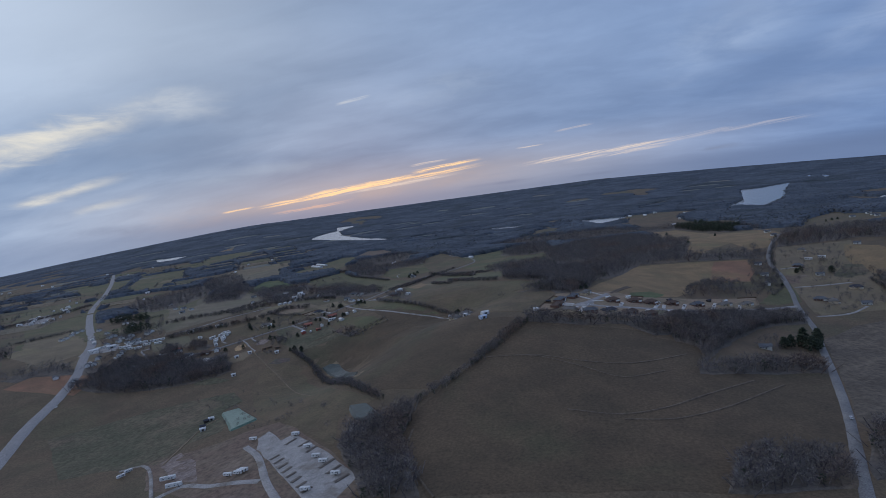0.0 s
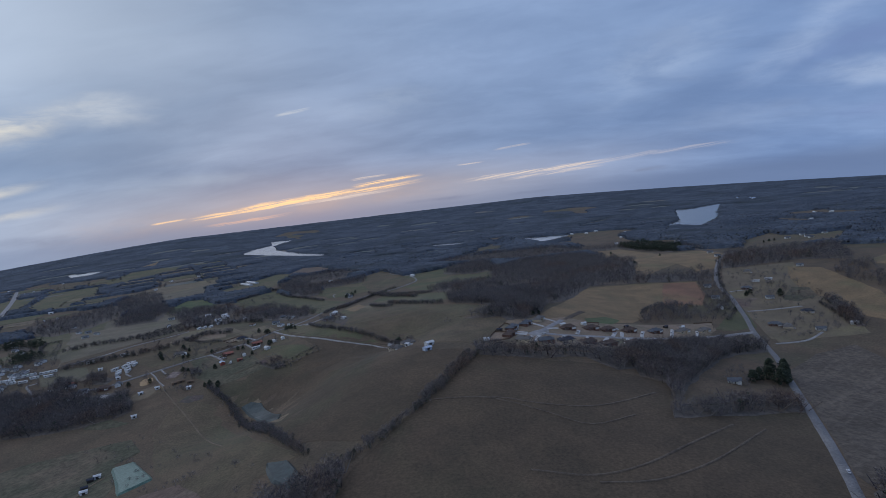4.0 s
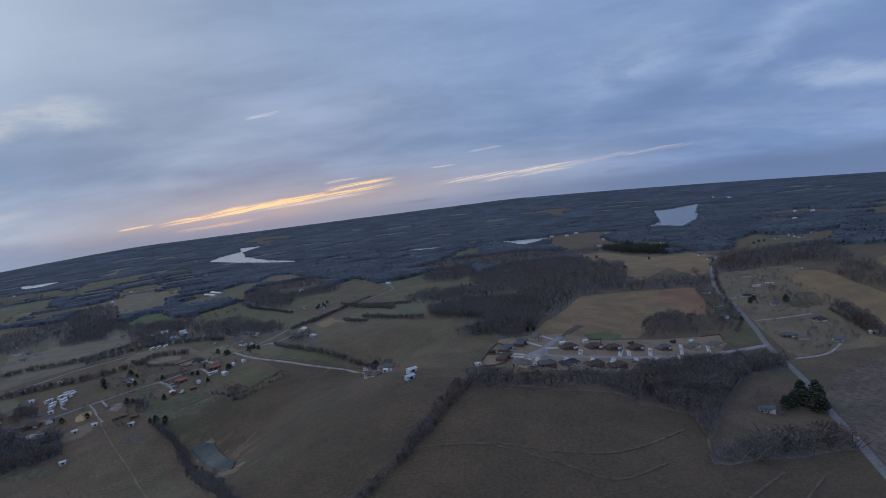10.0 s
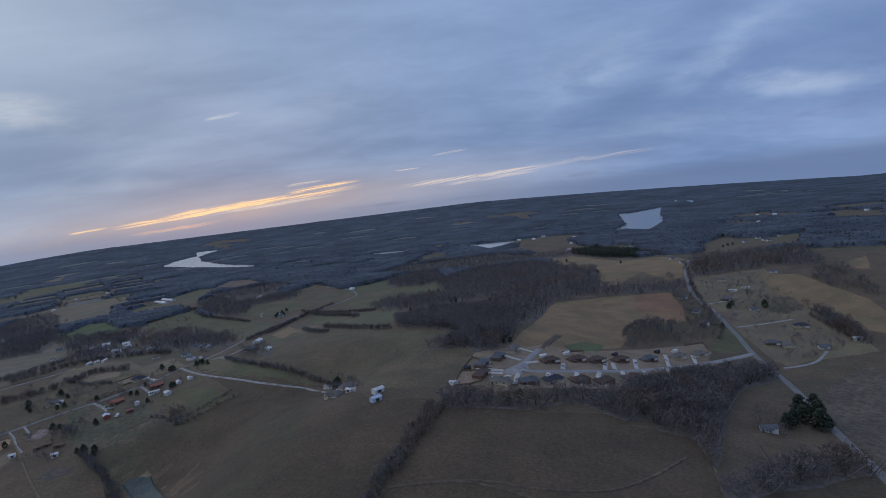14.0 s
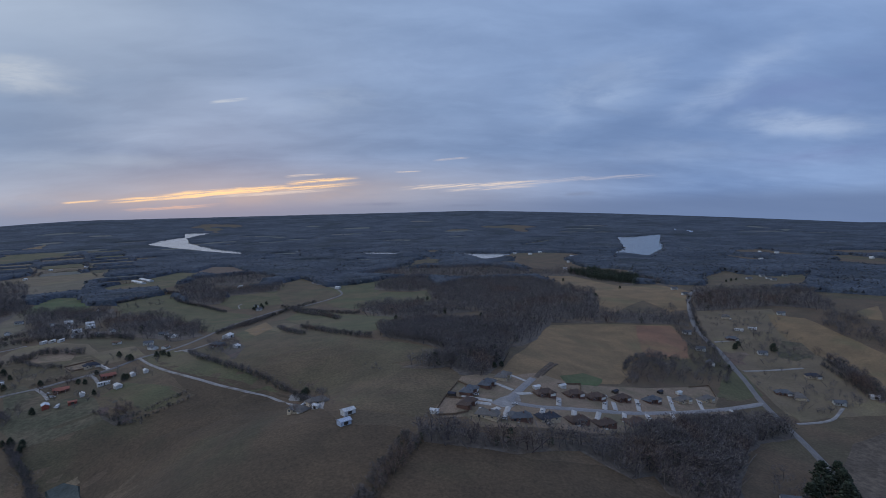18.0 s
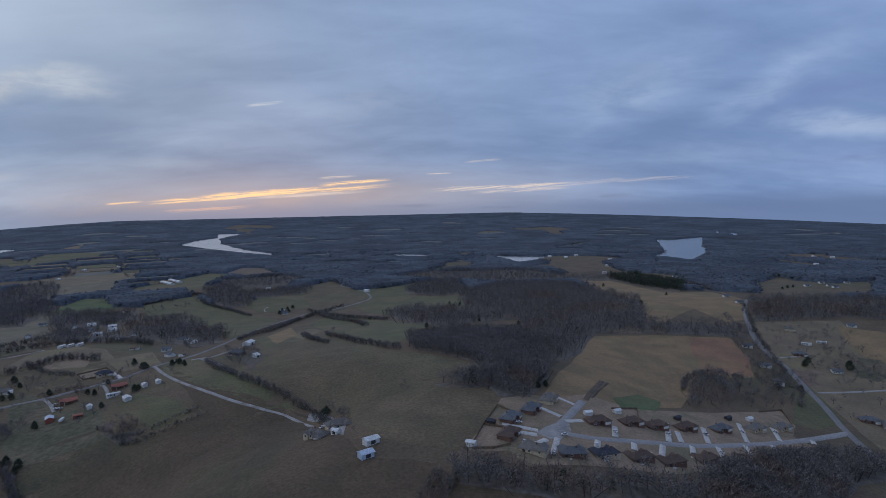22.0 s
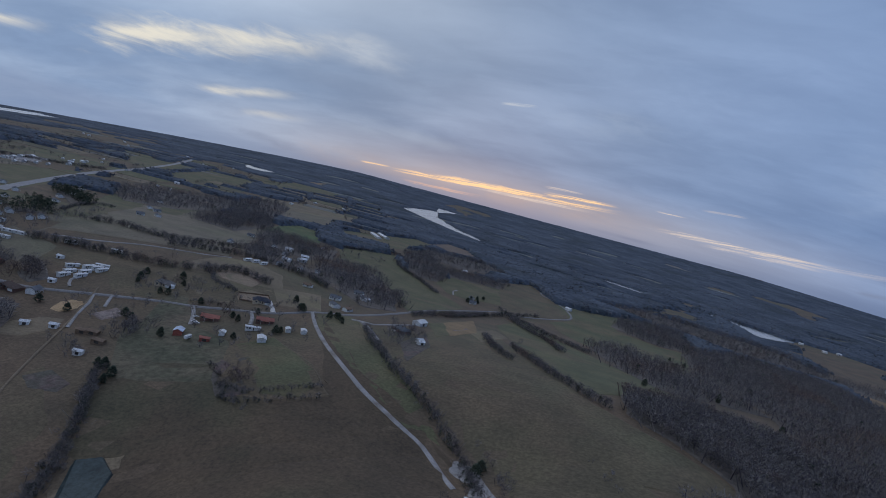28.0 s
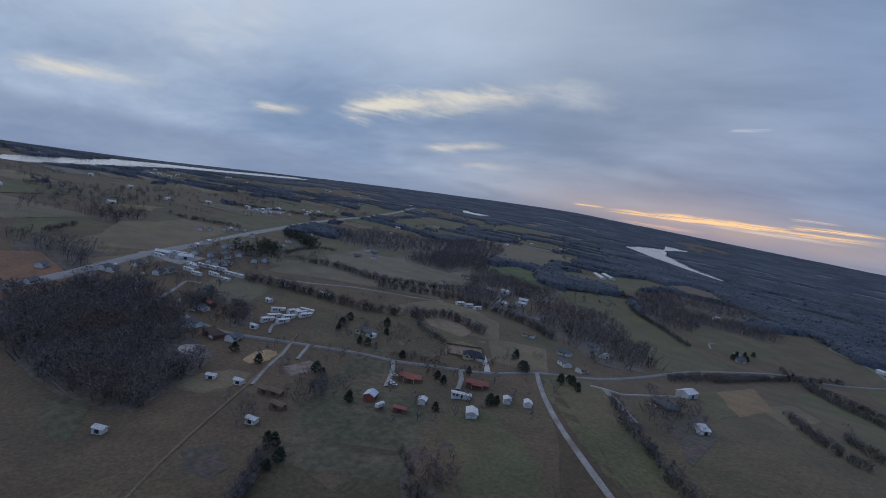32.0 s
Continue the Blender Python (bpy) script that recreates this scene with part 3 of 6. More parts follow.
def ribbon(name, pts, width, material, lift):
    line = smooth_line(pts, 9.0)
    verts, faces = [], []
    for i, q in enumerate(line):
        d = (line[min(i + 1, len(line) - 1)] - line[max(i - 1, 0)]).normalized()
        nrm = Vector((-d.y, d.x))
        wv = width * (0.5 + 0.06 * (float(value_noise(q.x, q.y, 14.0, 5)) - 0.5))
        for s in (-1.25, -1.0, 0.0, 1.0, 1.25):
            v = q + nrm * (wv * s)
            zz = ground_z(v.x, v.y) + (lift if abs(s) <= 1 else min(0.0, lift - 0.7)) + (0.06 if s == 0 else 0)
            verts.append((v.x, v.y, zz))
        if i:
            for k in range(4):
                a = (i - 1) * 5 + k
                faces.append((a, a + 1, a + 6, a + 5)[::-1])
    ob = mesh_object(name, verts, faces, material)
    ob.data.shade_smooth()
    for q in line[::2]:
        KEEP_OUT.append((q.x, q.y, width / 2 + 2.5))
    if width > 10:
        for a, b in zip(line[:-4:4], line[4::4]):
            OPEN.append([(a.x - 16, a.y - 8), (a.x + 16, a.y + 8), (b.x + 16, b.y + 8), (b.x - 16, b.y - 8)])
    return ob


def road(name, pts, width, material):
    COUNT["road"] = COUNT.get("road", 0) + 1
    ob = ribbon(name, pts, width, material, 0.58 + 0.003 * COUNT["road"] + (0.12 if width > 7 else 0))
    tagged(ob, ROAD_LABEL[name], name.replace("_", " "), kind="structure")


def drive(a, b):
    COUNT["road"] = COUNT.get("road", 0) + 1
    ob = ribbon("driveway", [a, b], 3.6, "concrete", 0.66 + 0.003 * COUNT["road"])
    tagged(ob, "white concrete driveway from the street to a garage", "driveway", group="driveways of the housing estate", kind="structure")


def pad(a, b):
    """A strip of darker gravel where a camper can stand."""
    COUNT["road"] = COUNT.get("road", 0) + 1
    ob = ribbon("camper_pad", [a, b], 3.0, "dark_gravel", 0.66 + 0.003 * COUNT["road"])
    tagged(ob, "strip of dark dirt between camper pitches", "camper pitch", group="camper pitches", kind="structure")


field('brown', [(489, 998), (622, 1004), (554, 844), (540, 767), (533, 721), (510, 648), (501, 624), (376, 616), (389, 669), (409, 759), (432, 866)])
field('tilled', [(9, 455), (78, 434), (132, 439), (137, 420), (169, 414), (171, 392), (152, 330), (202, 345), (271, 368), (213, 214), (189, 201), (137, 187), (114, 143), (-56, 145), (-88, 214), (-93, 240), (-80, 278), (-44, 356), (-16, 420)])
field('tilled', [(-296.7, 773.6), (-191, 659.2), (-108, 617), (-44, 480), (-3, 469), (0, 444), (-26, 393), (-49, 354), (-77, 310), (-147, 337), (-253.2, 502.2), (-321.6, 569), (-315.5, 602.3), (-242.9, 640.5), (-202.1, 633.3)])
field('olive', [(-310.4, 786.2), (-285.3, 806.7), (-256.4, 780.9), (-196.3, 698.5), (-137, 642), (-106, 606), (-111, 601), (-158.3, 632.4), (-230.9, 691.5), (-285.5, 750.5)])
field('olive_brown', [(-212.3, 839.3), (-234, 988), (-188, 986), (-125, 840), (-48, 723), (32, 663), (34, 630), (-13, 620), (5, 595), (43, 584), (48, 568), (33, 518), (18, 491), (7, 486), (-31, 507), (-83, 602), (-140, 651), (-189, 709.2)])
field('tan', [(208, 880), (299, 910), (403, 915), (388, 847), (354, 772), (322, 762), (294, 769), (256, 720), (242, 685), (209, 634), (142, 603), (126, 618), (96, 589), (86, 594), (104, 644), (151, 751)])
field('tan', [(349, 1542), (437, 1534), (451, 1383), (469, 1278), (584, 1278), (562, 1166), (475, 1010), (435, 992), (434, 1082), (336, 980), (327, 1012), (373, 1157), (345, 1282)])
field('green', [(-190, 1202), (-93, 1056), (11, 901), (118, 919), (112, 881), (10, 853), (-51, 758), (-126, 881), (-202, 1068)])
field('olive', [(-381, 1298), (-392, 1404), (-354, 1518), (-292, 1450), (-249, 1284), (-302, 1234), (-333, 1233)])
field('olive_brown', [(-318, 1569), (-277, 1684), (-193, 1512), (-146, 1406), (-153, 1310), (-229, 1239), (-289, 1410)])
field('green', [(-183, 1493), (-113, 1520), (-34, 1613), (24, 1635), (-31, 1487), (-59, 1381), (19, 1333), (79, 1358), (44, 1127), (-61, 1106), (-127, 1188), (-158, 1263), (-132, 1351)])
field('olive', [(-611, 1338), (-589, 1398), (-546, 1456), (-487, 1356), (-396, 1264), (-278, 1147), (-260, 1023), (-284, 947), (-366, 1077), (-460, 1189), (-538, 1206)])
field('meadow', [(-730, 1222), (-780, 1353), (-799, 1449), (-748, 1447), (-639, 1295), (-646, 1235)])
field('stubble', [(-805, 1138), (-784, 1186), (-721, 1224), (-615, 1060), (-558, 982), (-592, 932), (-620, 912)])
field('brown', [(-503.3, 815.4), (-519, 892), (-485, 916), (-434.1, 896.2), (-388.6, 834.9), (-355.8, 861), (-311.1, 790.9), (-355.6, 773.8), (-387.4, 732.1), (-427.9, 714.1)])
field('meadow_dull', [(-324.4, 583), (-379.7, 639), (-389.2, 706), (-353.2, 674.1), (-305.6, 659.9), (-292.2, 649.4), (-255.5, 606.9), (-284, 593.5), (-318.9, 576.5)])
field('green', [(-271.5, 668.5), (-266.2, 674.2), (-246.7, 665.4), (-245.3, 651.9)])
field('brown', [(-769, 616), (-943, 708), (-996, 792), (-918, 847), (-853, 822), (-730, 691), (-680, 622), (-727, 614)])
field('red', [(-768, 534), (-767, 580), (-699, 585), (-659, 578), (-643, 556), (-634, 513)])
field('olive', [(-943, 593), (-962, 675), (-917, 674), (-850, 603), (-825, 570)])
field('olive', [(-1029, 813), (-963, 888), (-994, 988), (-863, 828), (-970, 752)])
field('olive', [(-1225, 1002), (-1187, 1133), (-1249, 1298), (-987, 984), (-961, 869)])
field('stubble', [(-651, 750), (-662, 769), (-608, 820), (-536, 903), (-519, 899), (-604, 998), (-700, 927), (-760, 896), (-683, 818)])
field('olive', [(-773, 860), (-841, 952), (-804, 1012), (-770, 1080), (-718, 942), (-769, 902)])
field('olive_brown', [(-625, 726), (-574.1, 742.1), (-519.5, 768.6), (-461.3, 801.5), (-390.9, 826.3), (-352.8, 781.8), (-397.4, 719.1), (-451.7, 686.6), (-490.9, 712.3), (-562.2, 695.2)])
field('furrow', [(329, 494), (395, 558), (458, 587), (450, 487), (322, 270), (277, 255), (238, 242), (238, 255), (275, 345)])
field('tan', [(596, 973), (636, 941), (624, 780), (565, 634), (538, 691), (550, 776), (529, 806), (554, 889)])
field('meadow_dull', [(-554, 383), (-533, 403), (-466, 449), (-417.1, 462.1), (-328, 394), (-307, 337), (-341, 318), (-336, 280), (-401, 287), (-442, 279)])
field('red_brown', [(-286, 303), (-266, 317), (-234, 319), (-205, 291), (-107, 175), (-111, 142), (-196, 165), (-309, 225), (-353, 288)])
field('red_brown', [(-644, 1890), (-648, 2076), (-566, 2051), (-463, 1864), (-539, 1799)])
field('brown', [(-1070, 1888), (-1080, 1989), (-946, 2004), (-863, 1781), (-876, 1645), (-988, 1755)])
field('olive', [(-781, 1601), (-747, 1705), (-702, 1930), (-620, 1894), (-600, 1751), (-600, 1568), (-703, 1503)])
field('olive', [(-1662, 2527), (-1675, 2668), (-1449, 2783), (-1403, 2571), (-1420, 2380), (-1525, 2332)])
field('tan', [(-1779, 2829), (-1773, 3073), (-1671, 2859)])
field('olive', [(536, 2617), (744, 2826), (679, 2688), (519, 2542)])
field('olive_brown', [(726, 1414), (861, 1538), (847, 1450), (897, 1391), (1008, 1421), (825, 1191), (735, 1198), (650, 1200), (640, 1236)])
field('red', [(346, 908), (400, 910), (386, 837), (354, 775), (295, 766), (316, 830)])
field('yard', [(18, 491), (42, 554), (48, 571), (74, 586), (96, 590), (124, 612), (140, 603), (162, 601), (327, 680), (319, 646), (298, 618), (309, 592), (298, 577), (264, 558), (218, 524), (139, 492), (68, 478), (51, 474), (43, 490), (20, 486)])
field('yard', [(-394.6, 774.6), (-372.6, 792.5), (-352, 769.3), (-377.1, 755.5)])
field('sand', [(-430, 600.6), (-436.2, 609.8), (-424, 613.7), (-411.4, 611.2), (-417.5, 600.1)])
field('sand', [(-447.5, 631.2), (-456.4, 644.1), (-448.3, 654.1), (-438.6, 642.4), (-440, 630.7)])
field('gravel', [(-228, 262), (-239, 288), (-235, 299), (-209, 268), (-199, 277), (-175, 251), (-112, 178), (-122, 147), (-144, 162), (-171, 195), (-201, 232)])
field('gravel', [(-1230, 1050), (-1290, 1085), (-1390, 1215), (-1350, 1240), (-1275, 1150), (-1215, 1085)])
field('gravel', [(-760, 668), (-775, 705), (-728, 728), (-705, 690)])
field('gravel', [(64, 516), (73, 528), (85, 543), (89, 538), (87, 524), (78, 511), (71, 510)])
field('olive_brown', [(-358.5, 564), (-302.9, 530.1), (-192, 371), (-133, 312), (-162, 289), (-148, 235), (-208, 298), (-274, 358), (-345.2, 476.2)])
field('bank', [(-271, 520), (-268, 531), (-259, 536), (-243, 530), (-218, 498), (-193, 462), (-178, 424), (-179, 406), (-196, 416), (-226, 462), (-254, 498)])
field('brown', [(-200, 920), (-188, 1002), (-162, 958), (-166, 857.1)])
field('litter_brown', [(-282.3, 643.3), (-275.4, 656.4), (-259.2, 651.9), (-242.3, 660.9), (-226.3, 651.7), (-230.1, 631.5), (-251.7, 617.1)])
field('churn', [(-336, 281), (-328, 299), (-291, 268), (-260, 220), (-292, 234)])
field('meadow_dull', [(-415.1, 460.1), (-366.1, 468.2), (-336, 432), (-351, 401)])
field('olive', [(-1476, 1701), (-1702, 2112), (-1547, 2208), (-1364, 1902), (-1313, 1727), (-1271, 1603), (-1326, 1570)])
field('olive', [(-1086, 888), (-1073, 1003), (-1082, 1046), (-1141, 1141), (-1174, 1075), (-1217, 1017)])
field('brown', [(-1023, 826), (-1004, 927), (-859, 793), (-749, 631), (-748, 598), (-806, 611)])
field('olive_brown', [(-789, 642), (-769, 686), (-748, 651), (-744, 597)])
field('stubble', [(-739, 803), (-694, 874), (-672, 1040), (-591, 980), (-574, 918), (-621, 833), (-698, 797)])
field('stubble', [(-871, 1079), (-861, 1265), (-623, 1032), (-621, 865), (-689, 824)])
field('olive', [(-975, 1107), (-901, 1122), (-721, 856), (-755, 844)])
field('olive', [(-1654, 2398), (-1453, 2653), (-1433, 2370), (-1487, 2165)])
field('stubble', [(-1019, 1630), (-914, 1825), (-783, 1535), (-886, 1428)])
field('stubble', [(-674, 739), (-593, 731.1), (-552.3, 679.3), (-617, 669)])
field('olive_brown', [(-1468, 829), (-1652, 1065), (-1538, 1186), (-1269, 1000), (-1240, 851), (-1209, 754)])
field('olive', [(-1562, 1215), (-1550, 1435), (-1493, 1560), (-1303, 1269), (-1385, 1150)])
field('tan', [(-1121, 751), (-1144, 842), (-1068, 780)])
field('olive', [(-1897, 1868), (-1719, 2075), (-1468, 1677), (-1552, 1628)])
field('brown', [(-1183, 1777), (-1116, 1930), (-981, 1958), (-962, 1712), (-1033, 1621)])
field('olive', [(-823, 1040), (-942, 1244), (-903, 1270), (-797, 1080)])
field('meadow', [(147, 618), (178, 645), (193, 637), (177, 610), (146, 594)])
field('brown', [(460, 902), (532, 965), (554, 889), (521, 782), (489, 757), (412, 746), (424, 815)])
field('brown', [(407, 730), (486, 739), (521, 734), (481, 656), (414, 618), (379, 603), (390, 656)])
field('olive', [(338, 675), (402, 736), (383, 670), (328, 642)])
field('red_brown', [(418, 805), (457, 804), (441, 762), (409, 759)])
field('meadow_dull', [(531, 847), (551, 835), (539, 792), (498, 771), (485, 788)])
field('olive', [(321, 648), (386, 739), (401, 727), (381, 667)])
field('churn', [(514, 678), (522, 680), (514, 654), (503, 649)])
field('tan', [(745, 964), (805, 993), (738, 905), (722, 924)])
field('olive_brown', [(-302.5, 662.9), (-279.4, 683.5), (-228.4, 653.9), (-193.8, 620.9), (-208.9, 603.1), (-244.7, 595), (-259.5, 602.9)])
field('green', [(-286, 688.2), (-222, 646.4), (-230.9, 622.3), (-271.6, 641.4), (-295.9, 658.1)])
field('litter_brown', [(-282.7, 629.6), (-259.2, 621.7), (-234.5, 597.8), (-247.7, 590), (-264.8, 605.3)])
field('meadow_dull', [(-423.2, 718.5), (-406.5, 724.1), (-377.6, 689.5), (-369.4, 660.1), (-386, 661.6)])
field('olive', [(-235.1, 892.1), (-231, 929), (-195.2, 845.2), (-199.3, 817.4)])
field('tan', [(-230, 924), (-227, 1036), (-189, 923), (-194.2, 842.2)])
field('churn', [(-207.1, 888.1), (-206, 938), (-202, 933), (-203.1, 884.1)])
field('litter_brown', [(-354.8, 550.2), (-350.4, 562.9), (-328.1, 558.5), (-325.7, 550), (-339.6, 544.9)])
field('meadow_dull', [(-453.3, 522.4), (-451.6, 538.7), (-430.7, 533.8), (-397.6, 516.7), (-409.5, 512.6), (-439.4, 516.4)])
field('gravel', [(-106, 610), (-92, 606), (-69, 564), (-64, 528), (-90, 585), (-103, 598)])
field('churn', [(-419.9, 643), (-420.9, 663.1), (-402.9, 657.3), (-406.5, 639.7)])
field('churn', [(-462.4, 536.5), (-461.5, 541.6), (-450.6, 539.7), (-450.5, 534.6)])
field('litter_brown', [(-207.2, 756.4), (-210.5, 814.6), (-185.6, 761.7), (-180.8, 706)])
field('sand', [(-448.6, 634.2), (-455.7, 652.4), (-444.5, 652.4), (-437.4, 636.2)])
field('red_brown', [(-473.2, 862.2), (-438.4, 865.4), (-410.6, 827.8), (-436.4, 817.7)])
field('brown', [(-431.1, 580.4), (-441.4, 597.9), (-436.4, 615), (-423.4, 621.2), (-412.8, 602.5), (-414.8, 586.3)])
water('lake', [(-1271, 3015), (-1270, 3216), (-1217, 3377), (-1295, 3605), (-1140, 3624), (-1178, 3462), (-1182, 3317), (-1052, 3025), (-860, 2774), (-645, 2550), (-682, 2519), (-840, 2642), (-1063, 2836)])
water('river', [(-501, 2595), (-442, 2602), (-429, 2528), (-479, 2547)])
water('river', [(-190, 2471), (-86, 2449), (-2, 2402), (-28, 2336), (-104, 2358)])
water('river', [(-310, 2513), (-283, 2514), (-278, 2444)])
water('river', [(210, 2327), (291, 2278), (419, 2228), (366, 2114), (287, 2046), (266, 2178)])
water('river', [(38, 2379), (147, 2352), (210, 2327), (200, 2263), (123, 2310)])
water('lake', [(1083, 2859), (1162, 2850), (1357, 2960), (1163, 2550), (1052, 2284), (850, 1983), (816, 2123), (760, 2111), (856, 2245), (906, 2330)])
water('lake', [(1638, 3262), (1626, 3111), (1555, 3007)])
water('lake', [(1611, 3342), (1615, 3303), (1537, 3156)])
water('lake', [(-1700, 690), (-1860, 735), (-2010, 840), (-2330, 1060), (-2700, 1250), (-3080, 1620), (-3300, 1990), (-3560, 2380), (-3640, 2700), (-3440, 2720), (-3220, 2300), (-2960, 1860), (-2640, 1480), (-2200, 1130), (-1900, 900), (-1720, 760)])
field('green', [(-246, 620), (-258, 652), (-240, 650), (-222, 640), (-207, 625), (-206, 610), (-226, 603)])
field('yard', [(-471, 825), (-458, 846), (-432, 838), (-414, 828), (-405, 806), (-441, 804)])
water('pond', [(-265, 519), (-257, 526), (-243, 520), (-222, 489), (-196, 450), (-188, 424), (-204, 438), (-228, 474), (-250, 502)])
water('green_pond', [(-340, 398), (-324, 404), (-274, 347), (-292, 332)])
water('pond', [(-157, 308), (-141, 304), (-116, 269), (-122, 263), (-141, 278)])
water('lake', [(-2153, 2851), (-2030, 2895), (-1964, 2873), (-1964, 2735), (-2052, 2721)])
road('main_road', [(621.9, 1179.8), (597.7, 1192.6), (557.7, 1148.1), (510.4, 1065.6), (462, 965.8), (436.6, 903.4), (423.1, 851.6), (417.7, 812.2), (403.7, 759.3), (387.9, 703.6), (368.1, 643.6), (340.5, 538.5), (310.4, 459), (289.3, 400.4), (261.3, 327.3), (235.9, 264), (214.5, 214.6), (200.8, 182.7), (188.5, 154.5), (84.5, -85.9)], 6.2, 'asphalt')
road('street', [(368.1, 643.6), (333.6, 626.7), (288.1, 602.5), (234.1, 573.4), (187.2, 548.4), (149.1, 534.1), (122.9, 525.7), (102.5, 520), (87.8, 520.3), (79.5, 524.4)], 5.8, 'street')
road('street', [(79.5, 524.4), (90.1, 545.4), (102.1, 568.1), (114.3, 591.7)], 5.8, 'street')
road('village_road', [(-603.1, 626), (-585.5, 633.3), (-555.2, 634), (-506.8, 642.8), (-478.5, 659.8), (-447.5, 679.3), (-412.2, 699.4), (-386.9, 709.4), (-360.1, 727.2), (-330.9, 747.6), (-314.3, 783), (-286.7, 817.5), (-275.5, 883.8), (-275.7, 1045.9), (-240.3, 1195.5), (-196.4, 1235.3), (-152.9, 1309.8), (-136.3, 1366.1), (-156, 1448), (-194, 1522), (-231, 1571), (-237, 1672)], 4.2, 'asphalt')
road('gravel_lane', [(-314.3, 783), (-279.7, 738), (-233.8, 686.5), (-185.6, 643), (-150.8, 623.8), (-124.3, 610.4), (-106.6, 591.9), (-95, 578)], 2.8, 'gravel')
road('highway', [(-545, 300), (-610, 410), (-652, 510), (-690, 585), (-738, 655), (-798, 745), (-885, 845), (-1000, 975), (-1180, 1190), (-1330, 1395), (-1480, 1610), (-1760, 1990), (-2060, 2380)], 13, 'street')
road('gravel_lane', [(-278.3, 795.1), (-270.6, 798.3), (-256.9, 798.1), (-236.2, 846.4)], 2.8, 'gravel')
road('gravel_lane', [(-269.4, 797.8), (-249.2, 776.2), (-224.2, 744)], 2.8, 'gravel')
road('gravel_lane', [(406.2, 738.6), (445.8, 744.1), (490.9, 750.1)], 2.8, 'gravel')
road('gravel_lane', [(429.4, 842.3), (461.4, 849.6)], 2.8, 'gravel')
road('gravel_lane', [(370.1, 596.4), (415.5, 610.6), (452.4, 639.7)], 2.8, 'gravel')
road('gravel_lane', [(-386.9, 709.4), (-369.1, 692.1), (-352.8, 672.1)], 2.8, 'gravel')
road('gravel_lane', [(-346, 734.9), (-332.8, 720.8), (-321.2, 703.6)], 2.8, 'gravel')
road('concrete_drive', [(-332.8, 748.9), (-343.2, 760.9), (-360.7, 779)], 3.6, 'concrete')
road('dirt_track', [(-470.6, 685.7), (-422, 627.8), (-358.3, 547.6), (-301.9, 481.1), (-228.8, 386.3)], 1.5, 'dirt')
road('dirt_track', [(-458.3, 671.6), (-442.1, 655.3), (-428.6, 636.8), (-406.8, 612.8)], 2.2, 'gravel')
road('gravel_lane', [(-447.2, 680.1), (-427.6, 657.7)], 2.2, 'gravel')
road('gravel_lane', [(-601.8, 630.8), (-622.9, 653), (-644.3, 674.5), (-633.1, 682.6)], 2.8, 'gravel')
road('dirt_track', [(-636.2, 754.4), (-600.4, 785.6), (-574.5, 825.5), (-529.8, 868.8), (-514.3, 899)], 2.2, 'gravel')
road('gravel_lane', [(-484.5, 669.6), (-499.9, 681.1), (-506.6, 700.4)], 2.2, 'gravel')
road('gravel_lane', [(-287.2, 196), (-270.6, 216.3), (-241.6, 206.5), (-217.8, 203.5), (-192.8, 197.1)], 5, 'gravel')
road('gravel_lane', [(-155, 152.7), (-185.6, 192.9), (-217.7, 243.3), (-245.7, 274.2)], 5, 'gravel')
road('gravel_lane', [(-285.2, 199.2), (-332.5, 261.4), (-357.5, 283.7), (-378, 279)], 2.8, 'gravel')
road('dirt_track', [(-329.9, 275.4), (-338.5, 323.1), (-343.5, 362.6), (-336.9, 382.4)], 2, 'dirt')
road('field_track', [(-31.6, 359), (17.6, 354.4), (54.2, 341.3), (90.9, 338.7), (122.1, 353.5), (155.6, 379.1)], 1.6, 'faint_track')
road('field_track', [(190.4, 436.6), (171.5, 379.8), (159.8, 346.3)], 1.9, 'faint_track')
road('field_track', [(34.6, 247.6), (71.3, 240.3), (107, 254), (150.8, 289), (195.6, 327.1)], 1.6, 'faint_track')
road('field_track', [(74, 232), (111.1, 236.8), (156.2, 265.1), (217.7, 323.4)], 1.4, 'faint_track')
road('field_track', [(-22, 358.8), (15.8, 352.7), (55.3, 327.9), (86.7, 308.6), (124.3, 329)], 1.2, 'faint_track')
road('field_track', [(-83.7, 237), (-82.2, 204.2), (-65.3, 165.7), (-52.6, 144.3)], 1.4, 'faint_track')
road('ditch', [(118.2, 596.1), (131.9, 625.4), (151.7, 663.8)], 4, 'churned')
road('ditch', [(125.1, 604.8), (140.4, 634.7), (155.8, 661.8)], 2.5, 'churned')
road('gravel_lane', [(-322.7, 1233.4), (-335.7, 1270.1), (-333.7, 1289.4)], 2.2, 'gravel')
drive((102.6, 548.2), (88.7, 541.3))
drive((125.9, 548.5), (120.3, 529.2))
drive((172.6, 568.5), (162.3, 541.5))
drive((179.5, 567.6), (173.7, 546.4))
drive((210.5, 591), (198.7, 557.5))
drive((256.6, 622.5), (240.5, 580))
drive((290.7, 631.1), (278.8, 599.7))
drive((76.5, 511.1), (68.5, 487))
drive((104.8, 517.9), (99.9, 503.8))
drive((131.4, 524.9), (127.7, 513.7))
drive((154.3, 532.7), (144.7, 511.4))
drive((179.8, 543.8), (171.1, 521.4))
drive((203.7, 554.2), (197, 531.4))
drive((234, 571.6), (224.9, 541.4))
drive((263.9, 586.1), (254.2, 561.5))
drive((314.9, 614.1), (308.9, 597.3))
drive((71.7, 563), (87.7, 549))
drive((93.9, 589.2), (104.9, 578.9))
drive((42.3, 523.2), (65.5, 518.9))
